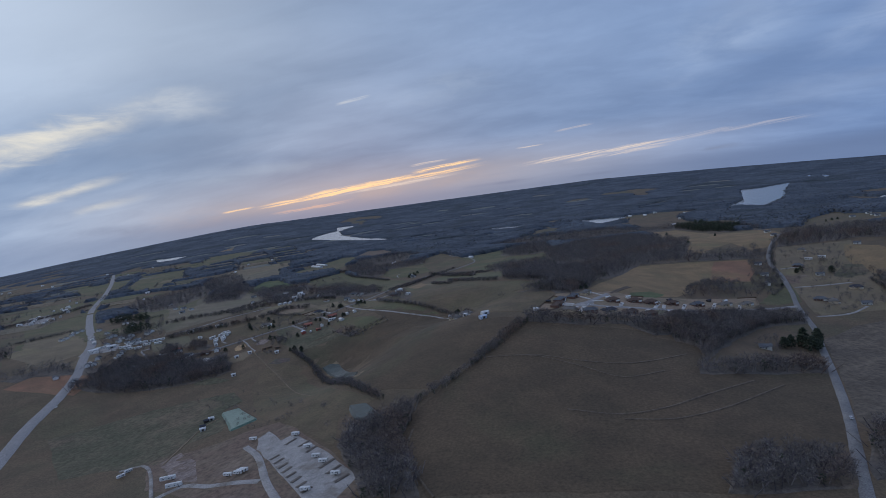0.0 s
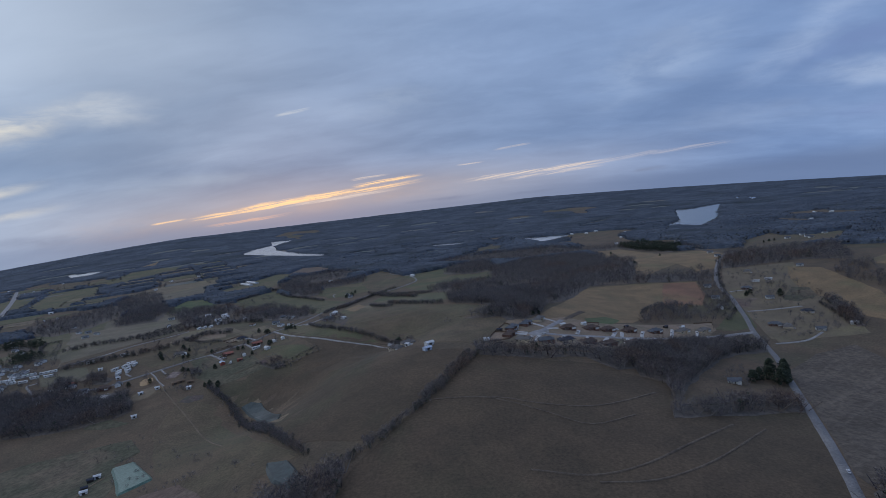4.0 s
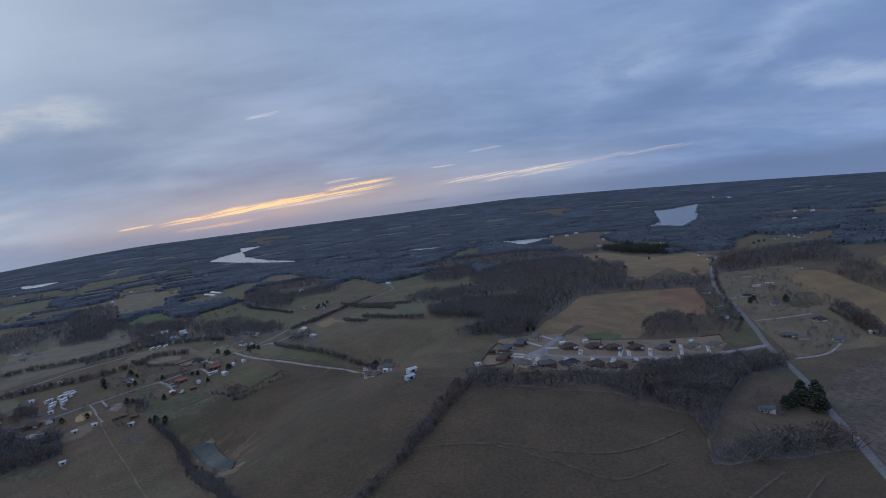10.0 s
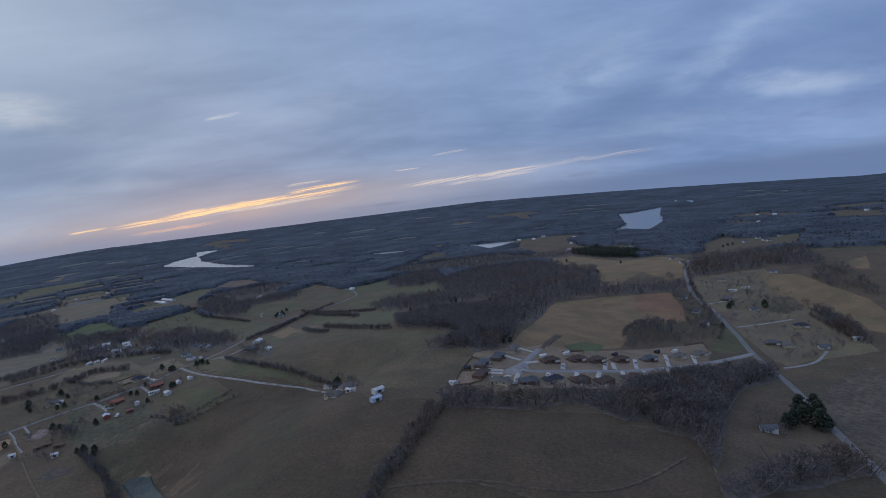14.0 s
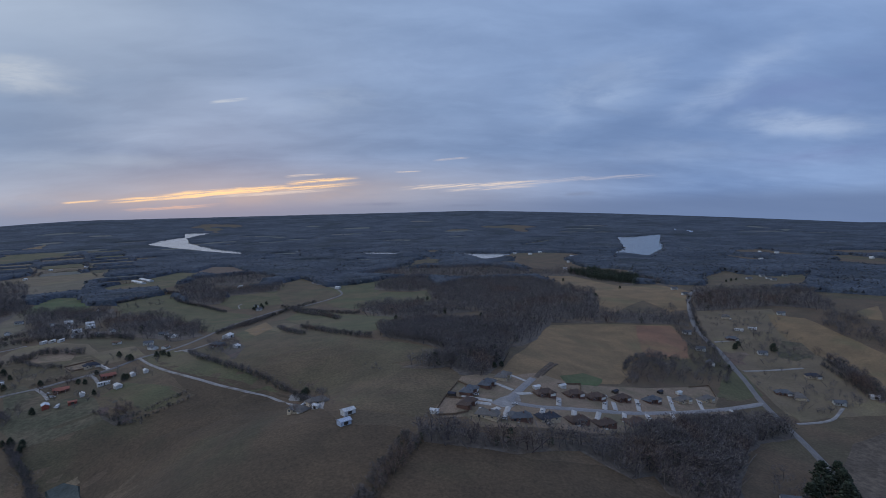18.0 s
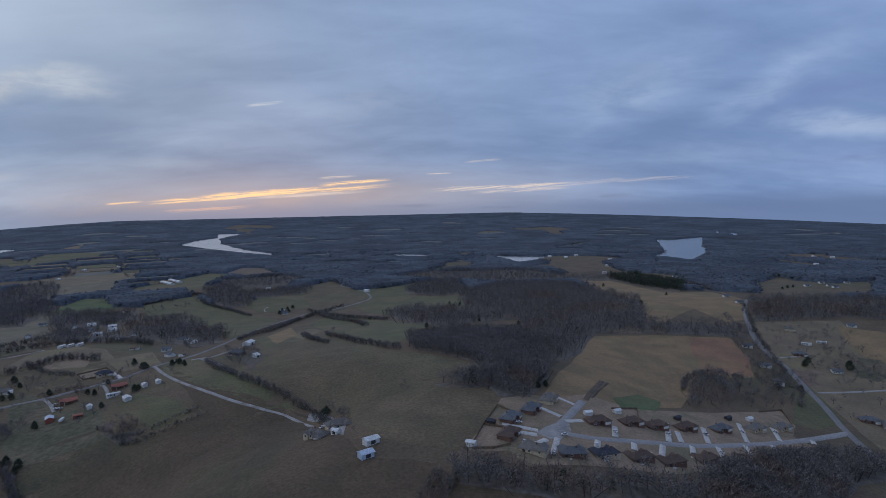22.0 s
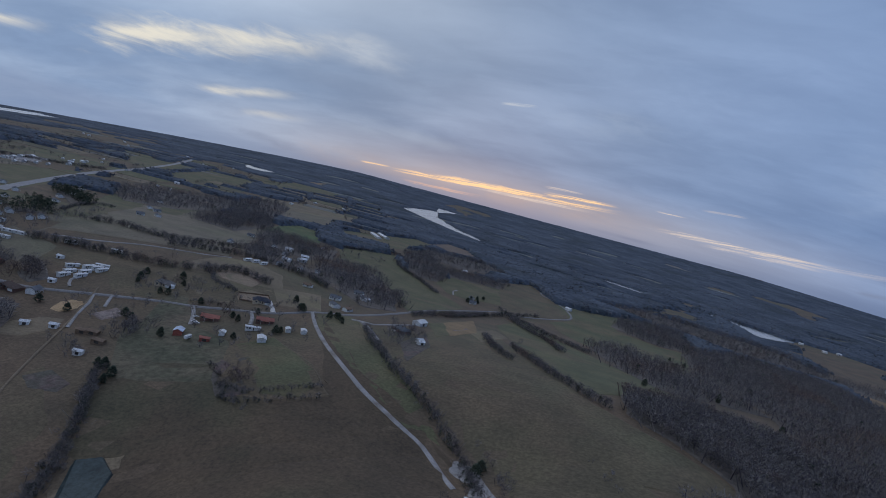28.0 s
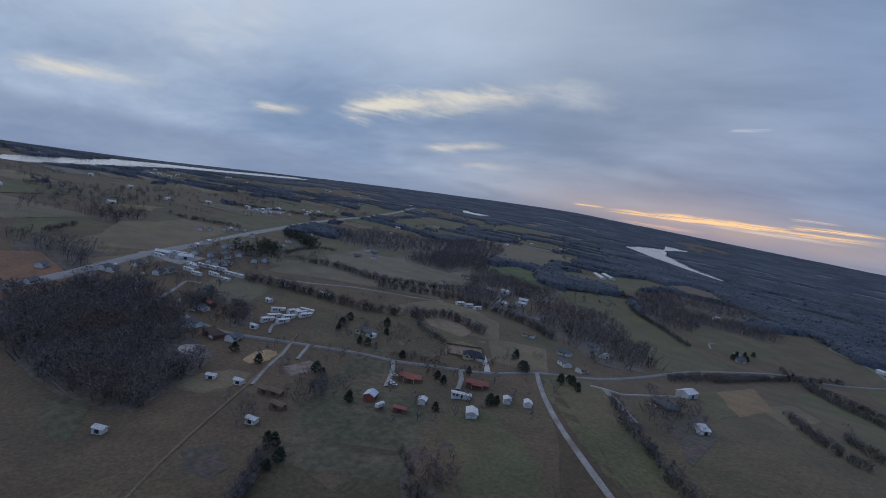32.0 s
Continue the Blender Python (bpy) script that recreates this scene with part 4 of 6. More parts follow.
drive((50.1, 513.1), (63.5, 512.2))
drive((68.6, 507.1), (59.9, 498.4))
pad((-201.4, 231.5), (-196.2, 237.9))
pad((-193.6, 222.1), (-188.4, 229.3))
pad((-185.2, 212.1), (-180.6, 219.3))
pad((-177.8, 203), (-173.7, 210.8))
pad((-170.3, 194.1), (-165.8, 200.8))
pad((-162.4, 184.8), (-158.2, 192.1))
pad((-154.9, 176.1), (-150.3, 183))
pad((-147.8, 167.9), (-142.8, 174.4))
pad((-198.8, 255.7), (-192.9, 264.3))
pad((-182.1, 245), (-176.1, 253.3))
pad((-170, 230.9), (-164.1, 238.8))
pad((-146.7, 199.3), (-139.1, 210.5))
pad((-137.3, 188.8), (-130, 198.9))
pad((-126.3, 175), (-118.8, 183.8))


# ---------------- trees
def tube(p0, p1, r0, r1, n=3):
    """Points and triangles of a tapered limb."""
    p0, p1 = np.array(p0, float), np.array(p1, float)
    d = (p1 - p0) / np.linalg.norm(p1 - p0)
    u = np.cross(d, (0.3, 0.9, 0.2))
    u /= np.linalg.norm(u)
    w = np.cross(d, u)
    a = np.arange(n) * 2 * np.pi / n
    ring = np.cos(a)[:, None] * u + np.sin(a)[:, None] * w
    v = np.concatenate([p0 + ring * r0, p1 + ring * r1])
    t = []
    for k in range(n):
        j = (k + 1) % n
        t += [(k, j, n + j), (k, n + j, n + k)]
    return v, np.array(t)


def join(bits):
    vs, ts, off = [], [], 0
    for v, t in bits:
        vs.append(v)
        ts.append(t + off)
        off += len(v)
    return np.concatenate(vs), np.concatenate(ts)


def bare_tree(rng, high, sprays, limbs, thick=1.6):
    """A leafless tree: trunk and limbs, and a crown of thin twig sprays."""
    wood = [tube((0, 0, -0.5), (rng.normal(0, 0.3), rng.normal(0, 0.3), high * 0.72), 0.027 * high, 0.012 * high, 4)]
    crown = []
    for _ in range(limbs):
        a = rng.uniform(0, 2 * np.pi)
        z0 = high * rng.uniform(0.28, 0.52)
        out = high * rng.uniform(0.16, 0.30)
        wood.append(tube((0, 0, z0), (out * np.cos(a), out * np.sin(a), z0 + high * rng.uniform(0.22, 0.42)), 0.011 * high, 0.003 * high, 3))
    for _ in range(sprays):
        d = rng.normal(size=3)
        d /= np.linalg.norm(d)
        rad = rng.uniform(0.45, 1.0)
        c = np.array([d[0] * 0.30, d[1] * 0.30, d[2] * 0.36]) * high * rad + (0, 0, high * 0.66)
        g = np.array([d[0], d[1], d[2] * 0.6 + 0.5])
        g /= np.linalg.norm(g)
        s = np.cross(g, rng.normal(size=3))
        s /= np.linalg.norm(s)
        ln, wd = high * rng.uniform(0.08, 0.17), high * rng.uniform(0.006, 0.017) * thick
        crown.append((np.array([c - g * ln * 0.5 - s * wd * 0.4, c - g * ln * 0.2 + s * wd, c + g * ln * 0.6]), np.array([(0, 1, 2)])))
    return join(wood), join(crown)


def pine_tree(rng, high, clumps, wide=0.30):
    """An evergreen: straight trunk and ragged tiers of needle clumps."""
    wood = tube((0, 0, -0.5), (0, 0, high * 0.92), 0.024 * high, 0.006 * high, 5)
    crown = []
    for _ in range(clumps):
        s = rng.uniform(0, 1) ** 0.8
        a = rng.uniform(0, 2 * np.pi)
        rad = high * (wide * (1 - s) ** 0.62 * min(1.0, 0.45 + 2.4 * s) + 0.015) * rng.uniform(0.45, 1.06)
        c = np.array([rad * np.cos(a), rad * np.sin(a), high * (0.12 + 0.85 * s)])
        k = high * rng.uniform(0.05, 0.105)
        n = rng.normal(size=(4, 3)) * (1, 1, 0.6)
        n /= np.linalg.norm(n, axis=1)[:, None]
        crown.append((c + n * k, np.array([(0, 1, 2), (0, 2, 3), (0, 3, 1), (1, 3, 2)])))
    return wood, join(crown)


RNG = np.random.default_rng(5)
NEAR_BARE = [join(bare_tree(RNG, 1.0, 84, 5)) for _ in range(7)]
DISTANT_BARE = [join(bare_tree(RNG, 1.0, 17, 0, 3.4)) for _ in range(6)]
FAR_BARE = [join(bare_tree(RNG, 1.0, 44, 2)) for _ in range(6)]
NEAR_PINE = [join(pine_tree(RNG, 1.0, 34)) for _ in range(5)]


def scatter(kinds, xy, highs, rng):
    """Many trees in one pair of arrays."""
    vs, ts, off = [], [], 0
    zs = height(xy[:, 0], xy[:, 1])
    for (x, y), z, h in zip(xy, zs, highs):
        v, t = kinds[rng.integers(len(kinds))]
        a = rng.uniform(0, 2 * np.pi)
        c, s = np.cos(a) * h, np.sin(a) * h
        w = 1.25 + rng.uniform(-0.2, 0.3)
        vs.append(np.stack([(v[:, 0] * c - v[:, 1] * s) * w + x, (v[:, 0] * s + v[:, 1] * c) * w + y, v[:, 2] * h + z], 1))
        ts.append(t + off)
        off += len(v)
    return np.concatenate(vs), np.concatenate(ts)


def clear_of_roads(xy):
    ko = np.array(KEEP_OUT)
    ok = np.ones(len(xy), bool)
    for i in range(0, len(ko), 200):
        k = ko[i:i + 200]
        d = np.hypot(xy[:, None, 0] - k[None, :, 0], xy[:, None, 1] - k[None, :, 1])
        ok &= (d > k[None, :, 2]).all(1)
    return ok


def wood(kind, poly):
    px, py = np.array([p[0] for p in poly]), np.array([p[1] for p in poly])
    cx, cy = px.mean(), py.mean()
    far = math.hypot(cx, cy - 100)
    gap = 4.9 if far < 840 else 7.2 if far < 1500 else 11.0
    gx, gy = np.meshgrid(np.arange(px.min() - 6, px.max() + 6, gap), np.arange(py.min() - 6, py.max() + 6, gap))
    xy = np.stack([gx.ravel(), gy.ravel()], 1) + RNG.uniform(-0.5, 0.5, (gx.size, 2)) * gap
    edge = (value_noise(xy[:, 0], xy[:, 1], 24.0, 9) - 0.5) * (12 if far < 840 else 34)
    xy = xy[inside(poly, xy[:, 0] + edge, xy[:, 1] + edge)]
    if len(xy):
        xy = xy[clear_of_roads(xy)]
    if len(xy) == 0:
        return
    base = 12.0 if far < 840 else 13.0
    highs = base * RNG.uniform(0.7, 1.25, len(xy)) * (1.0 + 0.25 * (value_noise(xy[:, 0], xy[:, 1], 40.0, 4) - 0.5))
    if kind == "pine":
        v, t = scatter(NEAR_PINE, xy, highs * 1.1, RNG)
        tagged(tri_mesh("pine_wood", v, t, "needle"), "dense dark green pine wood", "woodland", kind="stuff")
    else:
        v, t = scatter(NEAR_BARE if far < 840 else FAR_BARE, xy, highs, RNG)
        tagged(tri_mesh("bare_wood", v, t, "twig"), "wood of leafless grey-brown trees", "woodland", kind="stuff")
        few = RNG.uniform(size=len(xy)) < 0.045
        if few.sum() > 1:
            v, t = scatter(NEAR_PINE, xy[few], highs[few] * 0.8, RNG)
            tagged(tri_mesh("wood_cedars", v, t, "needle"), "dark cedars standing among bare trees", "woodland", kind="stuff")
    OPEN.append(poly)
    GROVES.append(poly)
    ob = sheet("leaf_litter", ragged(poly, 10.0, 3.0), "litter", 0.22 + 0.002 * len(OPEN))
    tagged(ob, "brown leaf litter under the bare trees", "forest floor", kind="structure")


def hedge(pts, wide):
    wide = wide * 1.15
    line = smooth_line(pts, 3.2)
    xy = np.array([(q.x, q.y) for q in line for _ in range(3)])
    xy += RNG.normal(0, wide * 0.28, xy.shape)
    xy = xy[clear_of_roads(xy)]
    if len(xy) < 3:
        return
    highs = wide * RNG.uniform(0.4, 1.0, len(xy))
    v, t = scatter(NEAR_BARE, xy, highs, RNG)
    tagged(tri_mesh("hedgerow", v, t, "twig"), "overgrown hedgerow of bare brush and small trees", "hedgerow", kind="stuff")
    dark = xy[RNG.uniform(size=len(xy)) < 0.36]
    if len(dark):
        v, t = scatter(NEAR_PINE, dark, wide * RNG.uniform(0.4, 0.7, len(dark)), RNG)
        tagged(tri_mesh("hedgerow_cedars", v, t, "needle"), "small dark cedars growing in a hedgerow", "shrubs", kind="stuff")


def grove(poly, n, lo, hi):
    """Loose yard and roadside trees."""
    px, py = np.array([p[0] for p in poly]), np.array([p[1] for p in poly])
    xy = np.stack([RNG.uniform(px.min(), px.max(), n * 6), RNG.uniform(py.min(), py.max(), n * 6)], 1)
    xy = xy[inside(poly, xy[:, 0], xy[:, 1])]
    xy = xy[clear_of_roads(xy)][:n]
    v, t = scatter(NEAR_BARE, xy, RNG.uniform(lo, hi, len(xy)), RNG)
    tagged(tri_mesh("yard_trees", v, t, "twig"), "scattered leafless yard trees and brush", "trees", kind="stuff")


PINES = []
for k in range(4):
    root = new("evergreen_tree")
    wv, cv = pine_tree(RNG, 10.0, 340, (0.36, 0.44, 0.52, 0.40)[k])
    for nm, dat, mt in (("trunk", wv, "bark"), ("crown", cv, "needle")):
        o = tri_mesh(nm, *dat, mt)
        o.parent = root
    tagged(root, "dark green evergreen tree with a ragged crown", "tree", "evergreen trees")
    root.location = (300 + 12 * k, -160, ground_z(300 + 12 * k, -160))
    PINES.append(root)


def evergreens(high, pts):
    for x, y in pts:
        s = 1.1 * high / 10 * RNG.uniform(0.8, 1.2)
        m = pose(x, y, ground_z(x, y) - 0.2, 0, 0, RNG.uniform(0, 360)) @ Matrix.Diagonal((s * 1.15, s * 1.15, s, 1))
        o = copy_thing(PINES[RNG.integers(4)], m)
        o.matrix_basis = m


for spot in ((-587.8, 1080.8), (-580.3, 1114.1), (-546.4, 1053.4), (-604.2, 997.6), (-483.2, 956), (-456.6, 966), (-448.8, 998.1), (-500.9, 913.5), (-389, 886), (-338, 864), (-350.8, 942.3), (-323.6, 910.5)):
    KEEP_OUT.append((*spot, 15.0))
for spot in ((-572, 1101), (-565, 1088), (-527, 1081), (-521, 1067), (-505, 1003), (-500, 989), (-508, 1046), (-503, 1032), (-349, 928)):
    KEEP_OUT.append((*spot, 13.0))
KEEP_OUT.append((-481.2, 611.6, 19.0))
wood('bare', [(-650, 532), (-650, 632), (-577, 630), (-517, 618), (-470, 620), (-436, 585), (-414, 548), (-450, 530), (-505, 522), (-570, 515)])
wood('bare', [(-112, 270), (-91, 275), (-92, 231), (-82, 189), (-63, 146), (-100, 153), (-143, 232), (-140, 258), (-124, 263)])
wood('bare', [(8, 465), (22, 469), (70, 458), (148, 472), (159, 491), (229, 547), (305, 583), (356, 592), (348, 568), (287, 537), (213, 441), (175, 377), (193, 432), (182, 456), (137, 429), (114, 456), (68, 441), (11, 450)])
wood('bare', [(158, 344), (212, 371), (286, 399), (273, 372), (154, 330)])
wood('bare', [(114, 143), (137, 186), (170, 190), (182, 195), (201, 192), (185, 154)])
wood('bare', [(233, 231), (263, 253), (240, 176), (200, 164)])
wood('bare', [(-82, 1138), (-45, 1192), (34, 1115), (100, 1026), (121, 990), (51, 942), (4, 908), (-37, 978)])
wood('bare', [(-29, 795), (10, 831), (79, 850), (116, 863), (136, 792), (95, 640), (71, 581), (47, 576), (38, 615), (37, 665), (7, 701), (-24, 730)])
wood('bare', [(54, 1335), (159, 1524), (320, 1509), (345, 1282), (372, 1171), (320, 993), (270, 936), (212, 900), (155, 765), (118, 707), (116, 863), (119, 928), (123, 1008), (64, 1136)])
wood('bare', [(212, 900), (309, 975), (387, 981), (450, 965), (429, 914), (407, 923), (320, 922)])
wood('bare', [(-3, 603), (19, 613), (38, 623), (45, 601), (18, 593)])
wood('bare', [(-67, 1416), (-53, 1538), (24, 1611), (66, 1587), (80, 1376), (19, 1351)])
grove([(272, 742), (301, 762), (340, 760), (311, 715), (268, 664), (251, 651), (222, 640), (244, 684)], 95, 7, 13)
hedge([(240, 690), (268, 740), (301, 764), (343, 762)], 6)
wood('bare', [(-556, 972), (-608, 1061), (-562, 1038), (-462, 1008), (-517, 1164), (-455, 1177), (-333, 1014), (-283.1, 904.1), (-307.5, 874.5), (-364.1, 923.1), (-420, 959), (-492, 950)])
wood('bare', [(-567, 1572), (-526, 1632), (-436, 1485), (-332, 1538), (-277, 1684), (-313, 1579), (-298, 1450), (-397, 1404), (-381, 1298), (-418, 1294), (-496, 1394)])
wood('bare', [(-1095, 1596), (-1122, 1751), (-1041, 1742), (-930, 1574), (-744, 1242), (-803, 1212)])
wood('pine', [(471, 1640), (534, 1608), (570, 1429), (506, 1296), (463, 1416), (444, 1556)])
wood('bare', [(579, 1179), (695, 1186), (810, 1173), (725, 989), (633, 1028), (492, 1002)])
wood('bare', [(543, 777), (549, 764), (540, 708), (512, 652), (506, 663), (520, 723)])
wood('bare', [(-813, 568), (-838, 593), (-797, 591), (-781, 619), (-750, 640), (-743, 614), (-698, 606), (-672, 609), (-661, 587), (-708, 587), (-764, 583), (-775, 561)])
wood('pine', [(-748, 772), (-730, 812), (-758, 858), (-788, 872), (-800, 838), (-776, 800)])
wood('bare', [(-1027, 1135), (-1120, 1300), (-1066, 1359), (-1062, 1516), (-986, 1565), (-936, 1480), (-897, 1335), (-859, 1136), (-897, 1062)])
wood('bare', [(-785, 1101), (-876, 1294), (-897, 1434), (-781, 1329), (-696, 1113)])
wood('bare', [(-962, 675), (-1010, 709), (-1020, 748), (-965, 757), (-975, 739), (-930, 684)])
wood('bare', [(-584.1, 637.1), (-596.1, 681.1), (-572.1, 674.2), (-560.2, 640.2)])
wood('bare', [(-537.5, 662.5), (-550.3, 688.4), (-511.1, 670.3), (-512, 654.1)])
wood('bare', [(-600, 1751), (-436, 1836), (-341, 1706), (-420, 1563), (-554, 1629)])
wood('bare', [(-128, 1711), (-5, 1848), (279, 1835), (369, 1650), (475, 1653), (581, 1451), (574, 1199), (551, 1356), (437, 1534), (329, 1544), (160, 1535), (68, 1609), (-35, 1649)])
wood('pine', [(-930, 964), (-926, 994), (-848, 949), (-817, 906)])
wood('bare', [(-721, 1224), (-696, 1249), (-618, 1240), (-581, 1268), (-532, 1174), (-525, 1076), (-622, 1090)])
wood('bare', [(159, 482), (221, 543), (293, 574), (319, 570), (259, 501), (206, 434), (170, 369), (176, 410), (156, 416)])
hedge([(9, 457), (-18, 397), (-48, 341), (-74, 304), (-93, 281), (-107, 268)], 7)
hedge([(-321.6, 569), (-277.5, 520.6), (-207, 422), (-152, 339)], 6)
hedge([(-331.3, 578.8), (-276.5, 518.6), (-192, 390), (-127, 309)], 6)
hedge([(-579, 861), (-557, 886), (-536, 916), (-494, 941), (-425, 939), (-378.1, 914.1)], 9)
hedge([(-631, 727), (-600, 746), (-562.1, 759.2), (-510.6, 774.7), (-468, 808.1), (-453.6, 841.7), (-405.4, 834.6)], 9)
hedge([(-252.6, 773), (-196.3, 698.5), (-151.3, 656.3), (-114, 624), (-82, 574)], 6)
hedge([(-263.1, 909.1), (-251, 1050), (-224, 1168), (-181, 1273)], 7)
hedge([(-609, 1323), (-585, 1390), (-547, 1473), (-479, 1342), (-392, 1252), (-342, 1195)], 7)
hedge([(-238, 1233), (-137, 1113), (-75, 1047)], 7)
hedge([(-139, 876), (-83, 777), (-38, 726)], 7)
hedge([(-1043, 819), (-976, 896)], 8)
hedge([(-1334, 1056), (-1309, 1210), (-1310, 1343)], 8)
hedge([(-853, 604), (-899, 646)], 6)
hedge([(-760, 852), (-823, 940), (-808, 970)], 6)
hedge([(-709, 842), (-677, 871), (-596, 889), (-566, 970)], 9)
hedge([(-397.4, 719.1), (-375, 730.8), (-362.3, 730.1)], 4)
hedge([(-358.4, 728.2), (-343.6, 751.1), (-350.8, 781.8)], 3)
hedge([(-283.2, 619), (-240.7, 598), (-203.1, 626.3)], 4)
hedge([(-244.5, 586.8), (-229.2, 589.4), (-196.8, 612.9)], 4)
hedge([(-250, 987), (-236, 1145)], 6)
hedge([(537, 769), (528, 722), (522, 687), (508, 648)], 6)
hedge([(542, 1129), (474, 984), (443, 909), (405, 791)], 6)
hedge([(376, 753), (389, 740), (358, 695)], 4)
hedge([(521, 758), (515, 721), (510, 687), (503, 658)], 6)
hedge([(0, 458), (-14, 424), (-27, 396), (-41, 365)], 6)
hedge([(-256.2, 599.7), (-243.5, 589.8), (-231.2, 589.4)], 4)
hedge([(-488.3, 832.4), (-437.6, 789), (-397.4, 775.4)], 5)
hedge([(-177, 913), (-156, 854), (-136, 817), (-123, 796)], 6)
hedge([(-204, 1171), (-170, 1113), (-132, 1056), (-101, 975)], 7)
evergreens(14, [(268, 444), (277, 450), (290, 457), (294, 443), (303, 452), (309, 466), (316, 480), (300, 476)])
evergreens(9.5, [(443, 815), (455, 828), (491, 806)])
evergreens(6.8, [(-336.5, 582.2), (-393.2, 653.7), (-400.8, 654.2), (-430.6, 713.8), (-423.3, 715.6), (-465.4, 720), (-472.7, 729.2), (-481.9, 744.3), (-436.8, 746.7), (-453, 761.5), (-337.6, 733.4), (-305.9, 666.3), (-325.5, 779.5), (-320.7, 775.7), (-291.5, 696.8), (-290.4, 701.7), (-284.7, 780.4), (-275.8, 771.5), (-347.9, 639.4), (-343.7, 708.6), (-334.4, 704.2), (-437.3, 634.1), (-222, 1178), (-289, 1209), (-276, 1225), (-466.5, 631.9), (-388, 718.8)])
evergreens(6.5, [(-291.3, 776.1), (-290.6, 786.3), (-345.1, 799.8), (-291, 1234), (-287, 1259), (-280, 1272), (-222, 1206), (-90, 605), (-91, 598), (29, 1213), (36, 1162), (47, 1183), (114, 917), (64, 962), (-11, 895), (361, 1126), (334, 1508), (382, 1411), (450, 1233), (752, 1333), (731, 1317), (769, 1341), (82, 607), (90, 615), (391, 743), (-314.5, 568.9), (-316.9, 576.4)])
evergreens(8, [(-329.4, 581)])
grove([(490, 1072), (594, 952), (535, 754), (506, 653), (423, 622), (383, 655), (424, 815), (434, 938)], 90, 6, 11)
grove([(463, 1047), (452, 956), (391, 763), (357, 730), (378, 841)], 70, 6, 10)
grove([(-456.7, 733.4), (-370.4, 726.2), (-287.1, 776.8), (-257.8, 689.6), (-305.1, 634.2), (-389.6, 629.8), (-477.9, 629.2)], 60, 5, 9)
grove([(-689, 616), (-804, 790), (-761, 878), (-600, 699), (-588, 625.1)], 110, 6, 12)
grove([(-384.9, 619), (-407.6, 658), (-369.6, 648.1), (-358, 615.1)], 26, 5, 9)
grove([(-253.8, 832.9), (-230.5, 830.6), (-199.6, 793.7), (-192.9, 743.1), (-219.8, 748.1)], 26, 5, 10)
grove([(-109, 602), (-79, 581), (-53, 518), (-83, 525)], 14, 4, 8)
grove([(48, 474), (131, 489), (213, 523), (294, 572), (285, 559), (207, 512), (128, 480), (46, 467)], 80, 6, 11)
grove([(352, 771), (418, 784), (361, 698), (280, 665)], 60, 6, 11)
grove([(-408.2, 784), (-458.6, 765), (-486.9, 732.2), (-444.4, 702.4), (-403.1, 712.8)], 30, 5, 9)
grove([(-354.2, 479.2), (-419.1, 466.1), (-318, 356), (-249, 305), (-154, 265), (-159, 309)], 50, 3, 7)
grove([(-269.5, 618.2), (-258.3, 625.9), (-246.2, 608.6), (-255.2, 600.7)], 22, 3, 6)
grove([(-283.1, 638.1), (-248.8, 626.3), (-218.7, 576.9), (-246.5, 583.7)], 26, 3, 6)
grove([(-1844, 1142), (-2287, 2035), (-1468, 1677), (-1231, 1133), (-1259, 907)], 220, 8, 13)
grove([(-1248, 653), (-1496, 1002), (-1166, 869), (-951, 595)], 160, 8, 13)
grove([(530, 876), (570, 872), (534, 776), (493, 763), (475, 780)], 45, 3, 6)
grove([(429, 955), (435, 887), (391, 756), (350, 730), (361, 799)], 45, 4, 8)
grove([(575, 1184), (642, 1148), (632, 1020), (544, 996), (503, 1029)], 90, 6, 10)
grove([(410, 673), (489, 704), (485, 650), (434, 625), (388, 624)], 40, 4, 8)
grove([(674, 965), (732, 951), (659, 801), (636, 770), (629, 820), (628, 884)], 160, 7, 11)
grove([(509, 980), (560, 908), (498, 774), (439, 756), (450, 838)], 50, 5, 9)
grove([(416, 928), (431, 880), (395, 746), (352, 702), (356, 778)], 45, 4, 8)
grove([(-554.1, 800.1), (-549, 848), (-449.4, 756.1), (-436.1, 715.2), (-480.4, 722.8)], 22, 5, 8)
grove([(-397.4, 775.4), (-341.1, 743.7), (-324.6, 683.3), (-368.9, 710.9)], 14, 4, 7)
grove([(-419.5, 602.2), (-386.7, 603.6), (-345.8, 585.5), (-362.2, 576.8)], 22, 3, 6)
grove([(-388.1, 649.6), (-379.5, 666.3), (-353.8, 637.2), (-386.6, 627.8)], 14, 4, 7)
grove([(-238.4, 792.7), (-231.4, 841.5), (-200.1, 743.3), (-206.5, 731.7)], 26, 4, 8)
grove([(-628, 1298), (-542, 1533), (-490, 1317), (-543, 1185)], 50, 5, 8)
grove([(-167, 1020), (-145, 980), (-129, 863), (-148, 899)], 6, 3, 5)
grove([(-42, 640), (-20, 618), (-20, 599), (-42, 624)], 10, 2, 4)
grove([(-612, 637), (-577.1, 684.1), (-534.5, 682.6), (-528.6, 648.7), (-573.1, 631.1)], 60, 5, 9)
grove([(-366.6, 819.1), (-337.2, 825.6), (-317.2, 767.3), (-339.2, 775.4)], 14, 4, 7)
grove([(275, 494), (295, 467), (255, 426), (234, 434)], 24, 4, 8)
grove([(-105, 636), (-70, 601), (-57, 532), (-81, 592)], 16, 4, 7)
for o in PINES:
    for c in o.children:
        bpy.data.objects.remove(c)
    bpy.data.objects.remove(o)


